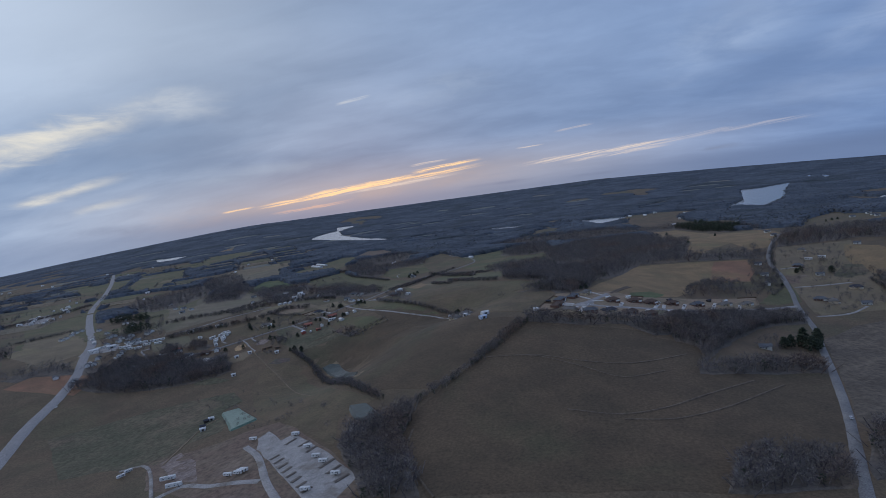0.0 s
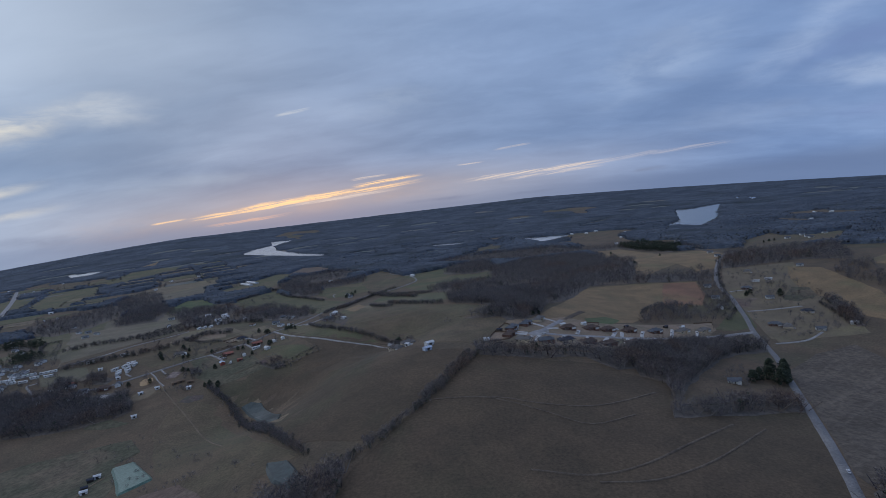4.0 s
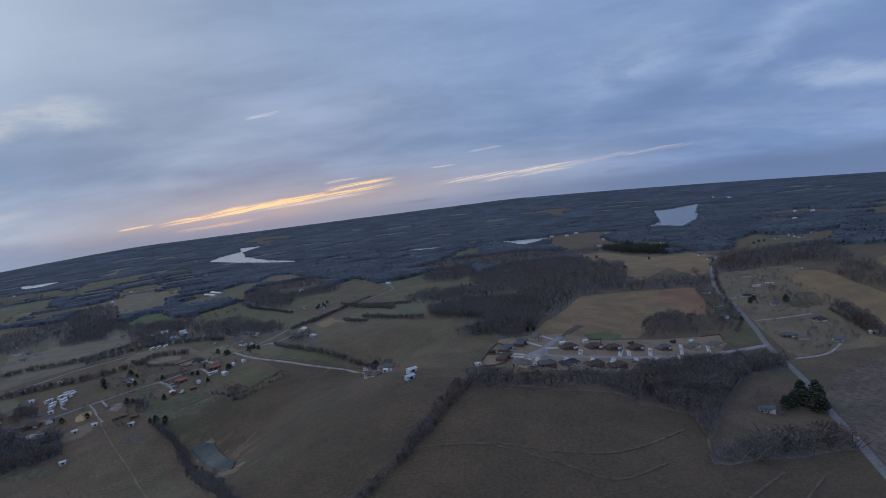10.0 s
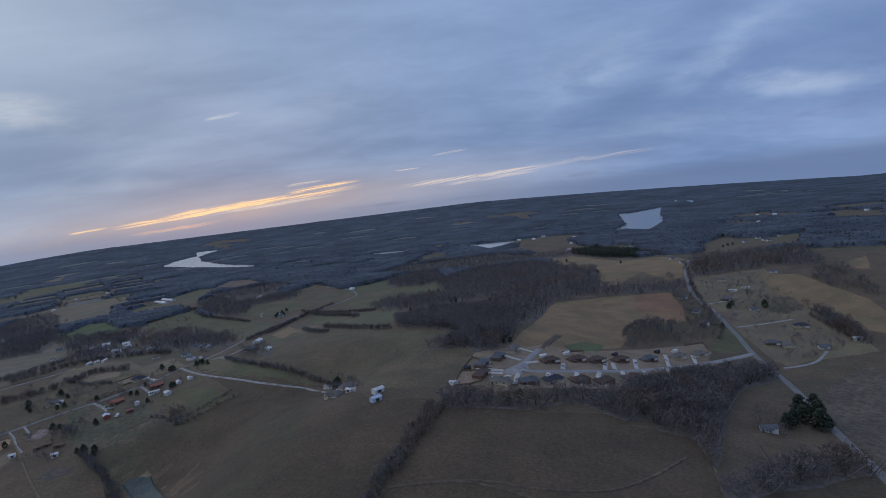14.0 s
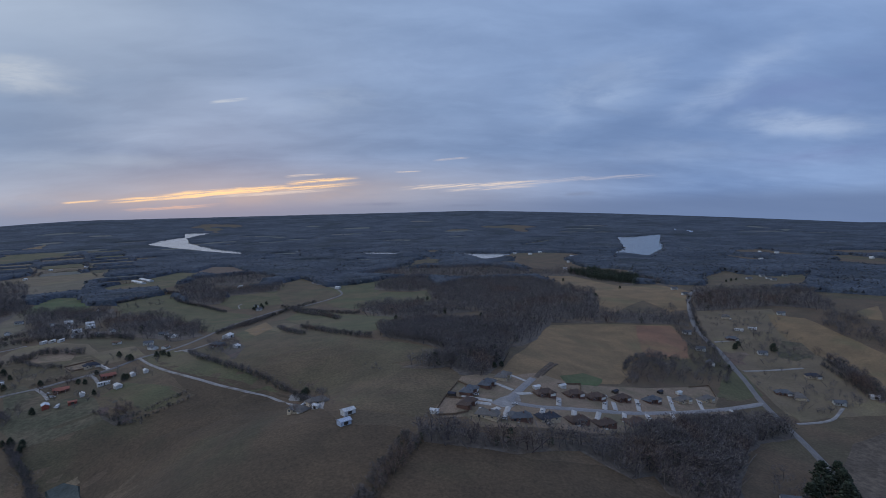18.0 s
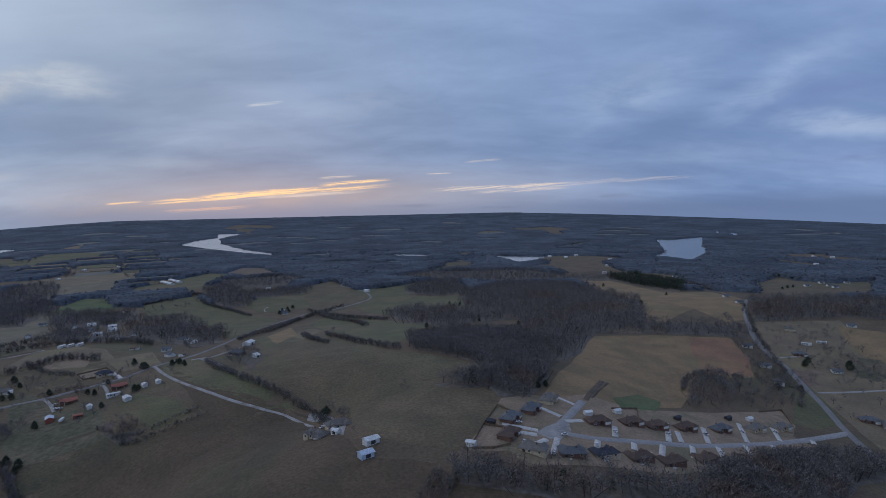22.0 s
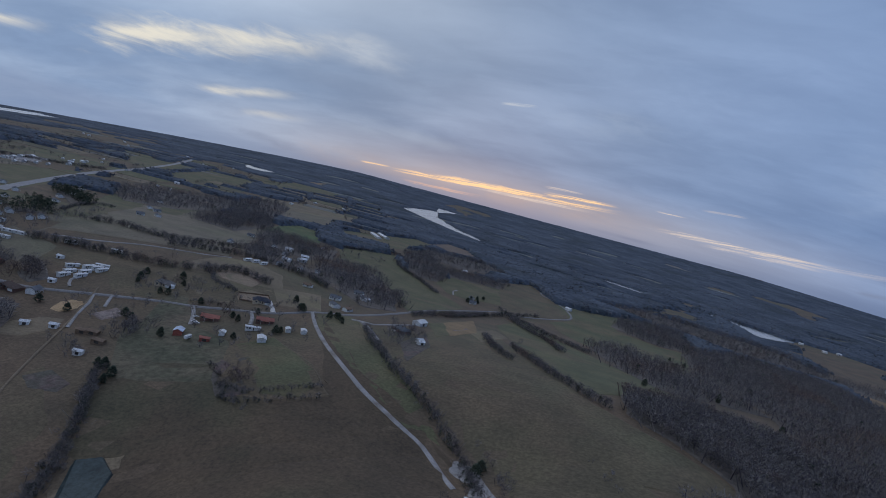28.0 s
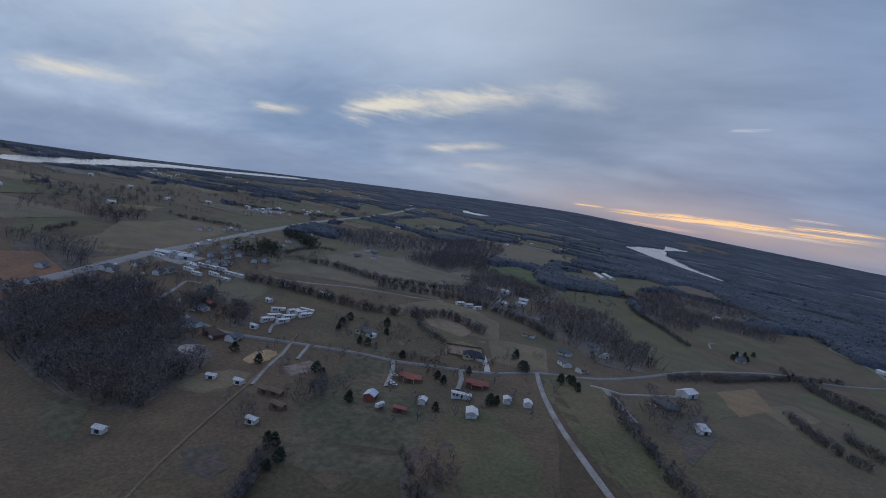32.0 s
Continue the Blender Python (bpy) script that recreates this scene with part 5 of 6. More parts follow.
def wooded(x, y):
    """Above 0 where far woods stand; thinner toward the open west."""
    a, r = np.arctan2(-np.asarray(x), np.asarray(y) - 120), np.hypot(x, np.asarray(y) - 120)
    west = np.clip((a - 0.30) / 0.5, 0, 1)
    m = 0.7 * fractal(x, y * 0.6, 330.0, 11) + 0.3 * value_noise(x, y * 0.7, 120.0, 15) - 0.375 - 0.15 * west * np.clip(1.7 - r / 2600, 0.25, 1)
    strip = np.clip(value_noise(x * 0.55, y, 95.0, 23) - 0.80, 0, 1) * np.clip((r - 1500) / 600, 0, 1)
    return m + 0.06 * np.clip((r - 1700) / 700, 0, 1) * (1 - 0.6 * west) + 0.4 * np.clip((r - 4200) / 200, 0, 1) - 1.2 * strip


def west_country():
    """Patchwork of far fields and hedges on the open side of the land."""
    kinds = ("olive", "brown", "olive_brown", "stubble", "green", "hazy_pasture", "brown", "meadow_dull")
    c, s = math.cos(0.5), math.sin(0.5)
    pts = []
    known = list(OPEN)
    for i in range(-30, 12):
        for j in range(0, 26):
            u, v = i * 150.0, j * 125.0
            x, y = u * c - v * s, u * s + v * c
            a, r = math.atan2(-x, y - 120), math.hypot(x, y - 120)
            if not (0.42 < a < 1.5 and 1050 < r < 3000) or any(inside(p, np.array([x]), np.array([y]))[0] for p in known):
                continue
            w, h = RNG.uniform(52, 74), RNG.uniform(40, 60)
            quad = [(x + p * w * c - q * h * s + RNG.uniform(-9, 9), y + p * w * s + q * h * c + RNG.uniform(-9, 9)) for p, q in ((-1, -1), (1, -1), (1, 1), (-1, 1))]
            if RNG.uniform() < 0.72:
                field(kinds[RNG.integers(len(kinds))], quad)
            for k in range(4):
                if RNG.uniform() < 0.36:
                    p, q = np.array(quad[k]), np.array(quad[(k + 1) % 4])
                    n = int(np.hypot(*(q - p)) / 4)
                    pts += [p + (q - p) * t + RNG.normal(0, 1.8, 2) for t in np.linspace(0, 1, n)]
            if RNG.uniform() < 0.25:
                p = np.array((x, y)) + RNG.uniform(-50, 50, 2)
                pts += [p + RNG.normal(0, 14, 2) for _ in range(26)]
    xy = np.array(pts)
    v, t = scatter(DISTANT_BARE, xy, RNG.uniform(5, 11, len(xy)), RNG)
    tagged(tri_mesh("far_hedges", v, t, "twig"), "far hedgerows and copses of bare trees", "hedgerow", kind="stuff")


west_country()


def clearings():
    """Scattered far pastures cut into the woods."""
    kinds = ("olive", "brown", "olive_brown", "green")
    known = list(OPEN)
    made_n = 0
    while made_n < 84:
        a, r = RNG.uniform(-0.85, 0.9), RNG.uniform(1500, 4100)
        x, y = -math.sin(a) * r, math.cos(a) * r + 120
        if any(inside(p, np.array([x]), np.array([y]))[0] for p in known):
            continue
        made_n += 1
        w, h = RNG.uniform(30, 85) * (0.5 + r / 3000), RNG.uniform(12, 26) * (r / 1500) ** 1.1
        turn = a + RNG.uniform(-0.25, 0.25)
        c, s = math.cos(turn), math.sin(turn)
        quad = []
        for k in range(9):
            q = 2 * math.pi * k / 9
            f = RNG.uniform(0.75, 1.1)
            p, d = math.cos(q) * w * f, math.sin(q) * h * f
            quad.append((x + p * c - d * s, y + p * s + d * c))
        # past 1900 m the colour with haze mixed in is used
        field("hazy_pasture" if r > 1900 else kinds[RNG.integers(len(kinds))], quad)


clearings()


def far_woods():
    """The wooded distance: one rough sheet of treetops with clearings, bluish haze in its colour, thinner toward the
    open west.
    """
    rs = np.geomspace(1300, 4722, 250)
    an = np.radians(np.arange(-66, 104, 0.28))
    r, a = np.meshgrid(rs, an, indexing="ij")
    x, y = -np.sin(a) * r, np.cos(a) * r + 120
    m = wooded(x, y)
    brush = np.zeros(x.shape, bool)
    for poly in OPEN:
        if max(math.hypot(px, py) for px, py in poly) > 1000:
            px, py = [p[0] for p in poly], [p[1] for p in poly]
            wet = poly in WET
            for d in ((0, 70, 140, 210) if wet else (0,)):
                qx, qy = x - np.sin(a) * d, y + np.cos(a) * d
                near = (qx > min(px)) & (qx < max(px)) & (qy > min(py)) & (qy < max(py))
                if near.any():
                    hit = np.zeros(x.shape, bool)
                    hit[near] = inside(poly, qx[near], qy[near])
                    if d:
                        brush |= hit
                    else:
                        m[hit] = -0.2
    m[:2] = -0.2
    top = (7.5 + 1.6 * value_noise(x, y, 60.0, 2) + 2.4 * value_noise(x, y, 11.0, 6)) * np.clip(1.0 - (r - 1600) / 3600, 0.5, 1)
    top = np.where(brush, 2.5 + 0.15 * top, top)
    h = np.where(m > 0, np.minimum(m * 260, 1.0) * top, -2.5)
    z = height(x, y) + h
    nr, na = r.shape
    idx = np.arange(nr * na).reshape(nr, na)
    p, q, s, t = idx[:-1, :-1].ravel(), idx[:-1, 1:].ravel(), idx[1:, 1:].ravel(), idx[1:, :-1].ravel()
    tris = np.concatenate([np.stack([p, s, q], 1), np.stack([p, t, s], 1)])
    tris = tris[(h.ravel()[tris] > -2).any(1)]
    used, inv = np.unique(tris, return_inverse=True)
    v = np.stack([x.ravel(), y.ravel(), z.ravel()], 1)[used]
    ob = tri_mesh("far_woodland", v, inv.reshape(-1, 3), "hazy_canopy")
    tagged(ob, "wide leafless woodland reaching the horizon, bluish haze in its colour", "woodland", kind="stuff")
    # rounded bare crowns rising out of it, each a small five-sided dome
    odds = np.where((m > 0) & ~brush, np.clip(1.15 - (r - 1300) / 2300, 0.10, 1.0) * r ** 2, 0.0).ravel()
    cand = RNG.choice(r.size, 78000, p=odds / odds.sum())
    n = len(cand)
    cx = x.ravel()[cand] + RNG.uniform(-11, 11, n)
    cy = y.ravel()[cand] + RNG.uniform(-11, 11, n)
    shrink = np.clip(1.0 - (r.ravel()[cand] - 1600) / 3600, 0.5, 1)
    hi = RNG.uniform(7.5, 13.0, n) * shrink
    wide = RNG.uniform(2.6, 5.6, n)
    cz = height(cx, cy)
    turn = RNG.uniform(0, 2 * math.pi, n)
    v = np.empty((n, 6, 3))
    for k in range(5):
        q = turn + k * 2 * math.pi / 5
        out = wide * RNG.uniform(0.7, 1.2, n)
        v[:, k] = np.stack([cx + np.cos(q) * out, cy + np.sin(q) * out, cz + hi * RNG.uniform(0.35, 0.72, n)], 1)
    v[:, 5] = np.stack([cx + RNG.normal(0, 0.7, n), cy + RNG.normal(0, 0.7, n), cz + hi], 1)
    base = np.arange(n)[:, None, None] * 6
    tris = base + np.array([(k, (k + 1) % 5, 5) for k in range(5)])[None]
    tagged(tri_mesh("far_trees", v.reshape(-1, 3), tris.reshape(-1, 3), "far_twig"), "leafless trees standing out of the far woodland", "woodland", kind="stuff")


far_woods()


# ---------------- buildings
def box(bm, x0, x1, y0, y1, z0, z1):
    v = [bm.verts.new(c) for c in ((x0, y0, z0), (x1, y0, z0), (x1, y1, z0), (x0, y1, z0), (x0, y0, z1), (x1, y0, z1), (x1, y1, z1), (x0, y1, z1))]
    for f in ((3, 2, 1, 0), (4, 5, 6, 7), (0, 1, 5, 4), (1, 2, 6, 5), (2, 3, 7, 6), (3, 0, 4, 7)):
        bm.faces.new([v[i] for i in f])
    return v


def roof(bm, x0, x1, y0, y1, z, rise, hip, over=0.5, thick=0.18):
    """A gable (hip 0) or hipped roof along x with eaves and thickness."""
    x0, x1, y0, y1 = x0 - over, x1 + over, y0 - over, y1 + over
    ym = (y0 + y1) / 2
    up = []
    for dz in (0.0, thick):
        up.append([bm.verts.new(c) for c in ((x0, y0, z + dz), (x1, y0, z + dz), (x1, y1, z + dz), (x0, y1, z + dz), (x0 + hip, ym, z + rise + dz), (x1 - hip, ym, z + rise + dz))])
    lo, hi = up
    for f in ((0, 1, 5, 4), (2, 3, 4, 5), (1, 2, 5), (3, 0, 4)):
        if hip == 0 and len(f) == 3:
            continue
        bm.faces.new([hi[i] for i in f])
        bm.faces.new([lo[i] for i in f][::-1])
    edges = ((0, 1), (1, 2), (2, 3), (3, 0)) if hip else ((0, 1), (2, 3), (1, 5), (5, 2), (3, 4), (4, 0))
    for i, j in edges:
        bm.faces.new((lo[i], lo[j], hi[j], hi[i]))


def gable_walls(bm, x0, x1, y0, y1, z0, z1, rise, over=0.5):
    """Walls whose ends run up to the ridge."""
    ym = (y0 + y1) / 2
    top = z1 + rise * (y1 - y0) / (y1 - y0 + 2 * over)
    v = [bm.verts.new(c) for c in ((x0, y0, z0), (x1, y0, z0), (x1, y1, z0), (x0, y1, z0), (x0, y0, z1), (x1, y0, z1), (x1, y1, z1), (x0, y1, z1), (x0, ym, top), (x1, ym, top))]
    for f in ((0, 1, 5, 4), (2, 3, 7, 6), (1, 2, 6, 9, 5), (3, 0, 4, 8, 7)):
        bm.faces.new([v[i] for i in f])


def made(fn, *a):
    bm = bmesh.new()
    fn(bm, *a)
    return bm


def window(parent, x, y, z, wide, high, out):
    """A framed window on a wall that faces out along y."""
    s = 1 if out > 0 else -1
    fr = part("window", made(box, x - wide / 2 - 0.1, x + wide / 2 + 0.1, y - 0.03, y + 0.06 * s + 0.03, z - 0.1, z + high + 0.1), "white_siding", parent, "white window frame")
    part("pane", made(box, x - wide / 2, x + wide / 2, y + 0.02, y + 0.10 * s + 0.02, z, z + high), "glass", fr)


def front(root, length, y, high, garage):
    for k in (-0.38, -0.20):
        window(root, length * k, y, 1.0, 1.3, 1.2, -1)
    part("door", made(box, length * 0.0, length * 0.0 + 1.0, y - 0.10, y + 0.02, 0.1, 2.15), "dark_board", root, "dark front door")
    if garage:
        part("garage_door", made(box, length * 0.14 + 0.4, length * 0.14 + 4.2, y - 1.61, y - 1.50, 0.1, 2.2), "white_siding", root, "white garage door")


def estate_house(name, wall, shingle, label, length=15.5):
    """A one-storey house with a hipped main roof, a garage wing and a front gable, its street side toward -y."""
    root = new(name)
    part("wall", made(box, -length / 2, length / 2, -4.4, 4.4, -2.5, 2.5), wall, root)
    gx = length * 0.16
    part("garage_wall", made(box, gx, gx + 5.6, -6.4, -4.3, -2.5, 2.5), wall, root)
    part("roof", made(roof, -length / 2, length / 2, -4.4, 4.4, 2.5, 3.0, 4.2, 0.6), shingle, root)
    bm = bmesh.new()
    roof(bm, -4.2, 4.2, -2.8, 2.8, 2.52, 2.1, 2.4)
    bm.transform(Matrix.Translation((gx + 2.8, -2.7, 0)) @ Matrix.Rotation(radians(90), 4, "Z"))
    part("garage_roof", bm, shingle, root)
    bm = bmesh.new()
    gable_walls(bm, -2.5, 2.5, -1.9, 1.9, -2.5, 2.5, 1.7, 0.4)
    bm.transform(Matrix.Translation((-length * 0.30, -3.2, 0)) @ Matrix.Rotation(radians(90), 4, "Z"))
    part("front_wall", bm, wall, root)
    bm = bmesh.new()
    roof(bm, -2.5, 3.4, -1.9, 1.9, 2.53, 1.7, 0.0, 0.4)
    bm.transform(Matrix.Translation((-length * 0.30, -3.2, 0)) @ Matrix.Rotation(radians(90), 4, "Z"))
    part("front_gable", bm, shingle, root)
    window(root, -length * 0.30, -5.7, 1.0, 1.6, 1.3, -1)
    window(root, -length * 0.08, -4.4, 1.0, 1.3, 1.2, -1)
    part("door", made(box, 0.4, 1.4, -4.5, -4.38, 0.1, 2.15), "dark_board", root, "dark front door")
    part("garage_door", made(box, gx + 0.5, gx + 5.1, -6.51, -6.40, 0.1, 2.2), "white_siding", root, "white garage door")
    for k in (-0.28, 0.1):
        window(root, length * k, 4.4, 1.0, 1.3, 1.1, 1)
    part("back_door", made(box, length * 0.25, length * 0.25 + 1.8, 4.38, 4.50, 0.1, 2.1), "glass", root, "glazed patio door")
    part("patio", made(box, length * 0.12, length * 0.40, 4.45, 7.0, -2.0, 0.12), "concrete", root, "small concrete patio")
    part("chimney", made(box, -length * 0.12 - 0.4, -length * 0.12 + 0.4, 0.6, 1.4, 3.6, 6.2), "brick", root, "brick chimney")
    return tagged(root, label, "house", "houses")


def gable_house(name, wall, shingle, label, length, depth, high, rise, cat="house", porch=True, detail=True):
    root = new(name)
    part("wall", made(gable_walls, -length / 2, length / 2, -depth / 2, depth / 2, -2.5, high, rise), wall, root)
    part("roof", made(roof, -length / 2, length / 2, -depth / 2, depth / 2, high, rise, 0.0), shingle, root)
    if detail:
        front(root, length, -depth / 2, high, False)
        for k in (-0.3, 0.25):
            window(root, length * k, depth / 2, 1.0, 1.3, 1.2, 1)
        part("chimney", made(box, length * 0.22 - 0.35, length * 0.22 + 0.35, -0.1, 0.6, high + rise * 0.6, high + rise + 0.9), "brick", root, "brick chimney")
    else:
        part("door", made(box, -min(1.6, length * 0.2), min(1.6, length * 0.2), -depth / 2 - 0.08, -depth / 2 + 0.02, 0.0, min(3.0, high * 0.85)), "dark_board", root, "dark doorway")
    if porch:
        part("porch_roof", made(box, -length * 0.25, length * 0.25, -depth / 2 - 2.4, -depth / 2, high - 0.25, high - 0.1), shingle, root)
        for k in (-0.24, 0.24):
            part("porch_post", made(box, length * k - 0.1, length * k + 0.1, -depth / 2 - 2.3, -depth / 2 - 2.1, -2.0, high - 0.25), "white_siding", root)
    return tagged(root, label, cat, cat + "s")


def vehicle(name, label, length, width, high, body, wheels, cat):
    root = new(name)
    base = 0.7 if high > 2 else 0.35
    bm = bmesh.new()
    if high > 2:
        v = box(bm, -length / 2, length / 2, -width / 2, width / 2, base, high)
        bmesh.ops.bevel(bm, geom=bm.edges[:], offset=0.18, segments=2, affect="EDGES")
    else:
        box(bm, -length / 2, length / 2, -width / 2, width / 2, base, 0.95)
        bmesh.ops.bevel(bm, geom=bm.edges[:], offset=0.12, segments=1, affect="EDGES")
    part("body", bm, body, root)
    if high <= 2:
        bm = bmesh.new()
        v = box(bm, -length * 0.28, length * 0.24, -width * 0.44, width * 0.44, 0.93, high)
        for q in v[4:]:
            q.co.x *= 0.72
        part("cabin", bm, "glass", root, "dark windows")
        part("roof", made(box, -length * 0.19, length * 0.16, -width * 0.40, width * 0.40, high - 0.02, high + 0.05), body, root)
    else:
        for k in (-0.3, 0.05):
            part("window", made(box, length * k, length * k + 0.9, -width / 2 - 0.03, -width / 2 + 0.02, 1.6, 2.2), "glass", root)
        part("door", made(box, length * 0.25, length * 0.25 + 0.7, -width / 2 - 0.03, -width / 2 + 0.02, base + 0.1, 2.5), "grey_shingle", root)
        part("roof_unit", made(box, -0.5, 0.5, -0.4, 0.4, high - 0.02, high + 0.25), "white_siding", root)
    for sx in wheels:
        for sy in (-1, 1):
            bm = bmesh.new()
            bmesh.ops.create_cone(bm, cap_ends=True, segments=10, radius1=0.36, radius2=0.36, depth=0.25, matrix=Matrix.Translation((length * sx, sy * (width / 2 - 0.1), 0.36)) @ Matrix.Rotation(radians(90), 4, "X"))
            part("wheel", bm, "tyre", root)
    return tagged(root, label, cat, cat + "s")


MAKERS = {
    "house_brown": lambda: estate_house("brick_house", "brick", "brown_shingle", "brick ranch house with a brown hipped roof"),
    "house_slate": lambda: estate_house("brick_house", "brick", "slate_shingle", "brick ranch house with a blue-grey hipped roof"),
    "house_navy": lambda: estate_house("brick_house", "tan_siding", "navy_shingle", "ranch house with a near-black hipped roof"),
    "house_grey": lambda: estate_house("brick_house", "tan_siding", "grey_shingle", "ranch house with a weathered grey hipped roof", 16.5),
    "house_white": lambda: gable_house("farmhouse", "white_siding", "slate_shingle", "white farmhouse with a grey gable roof", 11.5, 7.0, 2.7, 2.2),
    "house_tan": lambda: gable_house("farmhouse", "white_siding", "brown_board", "low house with a tan gable roof", 10.5, 5.8, 2.4, 1.5),
    "ranch_red": lambda: gable_house("ranch_house", "brick", "red_shingle", "long brick ranch house with a red roof", 14.0, 6.8, 2.5, 1.9),
    "trailer_home": lambda: gable_house("mobile_home", "white_siding", "white_metal", "white mobile home with a low metal roof", 11.5, 3.8, 2.6, 0.5, "mobile home", False),
    "shed_white": lambda: gable_house("shed", "white_siding", "white_metal", "small shed with a pale metal roof", 5.6, 4.2, 2.3, 1.1, "shed", False, False),
    "shed_dark": lambda: gable_house("shed", "dark_board", "navy_shingle", "small dark wooden shed", 5.2, 3.8, 2.2, 1.1, "shed", False, False),
    "shed_red": lambda: gable_house("shed", "red_board", "red_shingle", "red shed with a rusty red roof", 7.0, 4.0, 2.3, 1.0, "shed", False, False),
    "shed_brown": lambda: gable_house("shed", "brown_board", "brown_board", "long weathered brown shed", 8.5, 4.4, 2.3, 1.0, "shed", False, False),
    "barn_white": lambda: gable_house("metal_barn", "white_metal", "white_metal", "pole barn with a pale metal roof", 9.0, 6.0, 2.7, 1.4, "barn", False, False),
    "barn_big": lambda: gable_house("metal_barn", "white_metal", "white_metal", "large pole barn with a pale metal roof", 15.0, 9.5, 3.4, 2.0, "barn", False, False),
    "barn_blue": lambda: gable_house("metal_barn", "blue_metal", "blue_metal", "pole barn with a light blue metal roof", 8.2, 6.0, 2.6, 1.3, "barn", False, False),
    "barn_red": lambda: gable_house("metal_barn", "red_board", "blue_metal", "red barn with a bluish metal roof", 8.5, 6.0, 3.2, 1.6, "barn", False, False),
    "poultry_barn": lambda: gable_house("poultry_barn", "white_metal", "white_metal", "very long white poultry barn", 80.0, 13.0, 3.2, 2.6, "barn", False, False),
    "cottage": lambda: gable_house("farmhouse", "white_siding", "white_metal", "distant white house among the woods", 12.0, 8.0, 3.4, 2.2, "house", False, False),
    "camper": lambda: vehicle("camper_trailer", "white camper trailer parked on gravel", 7.0, 2.3, 2.9, "white_siding", (-0.08, 0.06), "camper"),
    "box_trailer": lambda: vehicle("box_trailer", "long white box trailer", 12.5, 2.5, 3.6, "white_siding", (0.28, 0.36), "trailer"),
    "car": lambda: vehicle("car", "light-coloured car parked outdoors", 4.6, 1.8, 1.45, "car_paint", (-0.31, 0.31), "car"),
}
TEMPLATES = {}


def place(kind, spots):
    for x, y, turn in spots:
        m = pose(x, y, ground_z(x, y) + 0.45, 0, 0, turn)
        if kind in ("camper", "box_trailer", "car"):
            m = pose(x, y, ground_z(x, y) + 1.1, 0, 0, turn)
        if kind not in TEMPLATES:
            TEMPLATES[kind] = MAKERS[kind]()
            TEMPLATES[kind].matrix_basis = m
        else:
            copy_thing(TEMPLATES[kind], m)


place('house_brown', [(113.4, 549.6, 16), (142, 562.2, 21), (162, 566.5, 21), (189.6, 578.7, 28), (127.2, 501.8, -164), (149.3, 505.9, -162), (179.6, 523.2, -159), (206.5, 533.7, -152), (302.8, 589.8, -152), (43.5, 506.4, 64), (-502.7, 634.5, 9)])
place('house_slate', [(225.2, 594.7, 28), (81.5, 490.8, 179), (48.3, 532.1, 64), (65.7, 551.9, 64), (461.2, 852.5, -15), (410.5, 673.5, -18), (-227.1, 797, 147)])
place('house_grey', [(265.6, 615.3, 28), (297.4, 630.6, 28), (57.2, 489.1, 154), (237.5, 550.2, -152), (83.6, 577.5, 64), (423.2, 664.4, -108), (514.8, 956.1, -116), (-84.7, 539.9, -30), (-445.9, 733.4, 22), (-73.1, 558.2, 30)])
place('house_navy', [(103.5, 497.1, -164), (271.6, 570.4, -152), (481.9, 721.9, -16), (-360.6, 766.3, 40)])
place('shed_white', [(19.4, 490.7, 154), (137.8, 579.6, -159), (110.5, 562.2, -164), (274.1, 636.9, -152), (-70.6, 535.3, -30), (-288.2, 709.5, 130), (-318.9, 669.7, 123), (-277, 714.4, 130), (-198.3, 770.8, 57), (-194.1, 763.1, 57), (-360, 587.1, 26), (-413.2, 608, 32), (-398.2, 528.7, 36), (-502.1, 666.3, 27), (-556.8, 710.7, 9), (-437.1, 732.2, 22), (-346.3, 384.2, 30), (-337.5, 353.2, 30), (-574.7, 606.8, 21), (-557, 710.6, 29)])
place('shed_white', [(-430.9, 599.2, 46)])
place('shed_dark', [(35, 523.4, 154), (192.6, 597.2, -152), (250.3, 628, -152), (-343.5, 362.6, 30), (-349.3, 378.7, 30)])
place('house_white', [(408.4, 878.1, -15), (391.2, 808.4, -15), (470.1, 797.9, -15), (456, 648.9, -18), (615.5, 968.2, -26), (375.6, 756.4, -106), (246.3, 434.5, -20), (-317.7, 828.4, 147), (-487.7, 642.2, 117), (-531.9, 625.1, 9), (-530.2, 632.7, 9), (-562, 652.7, 1), (-674, 658.5, 126), (-692.3, 624, 126), (-700, 619.5, 126), (-707, 650.5, 121), (-678.8, 670.6, 121), (-587.8, 1080.8, 120), (-580.3, 1114.1, 120), (-546.4, 1053.4, 120)])
place('house_white', [(-604.2, 997.6, 120), (-595.4, 1244.1, 107), (-483.2, 956, 120), (-456.6, 966, 120), (-448.8, 998.1, 120), (-769.8, 984.1, 52), (-812.8, 1055.3, 52), (-749.8, 762.5, 160), (-787.5, 790.2, 162), (-736.4, 772.9, 160), (-728.5, 755.2, 160), (-820.4, 885.2, 162), (-865.7, 923.3, 162), (-936.3, 852.5, 152), (-921.3, 823.1, 152), (-918.8, 808, 152), (-706.9, 723.8, 150), (-695.4, 735.8, 150), (-715.5, 571.9, 141), (-671, 555.6, 126)])
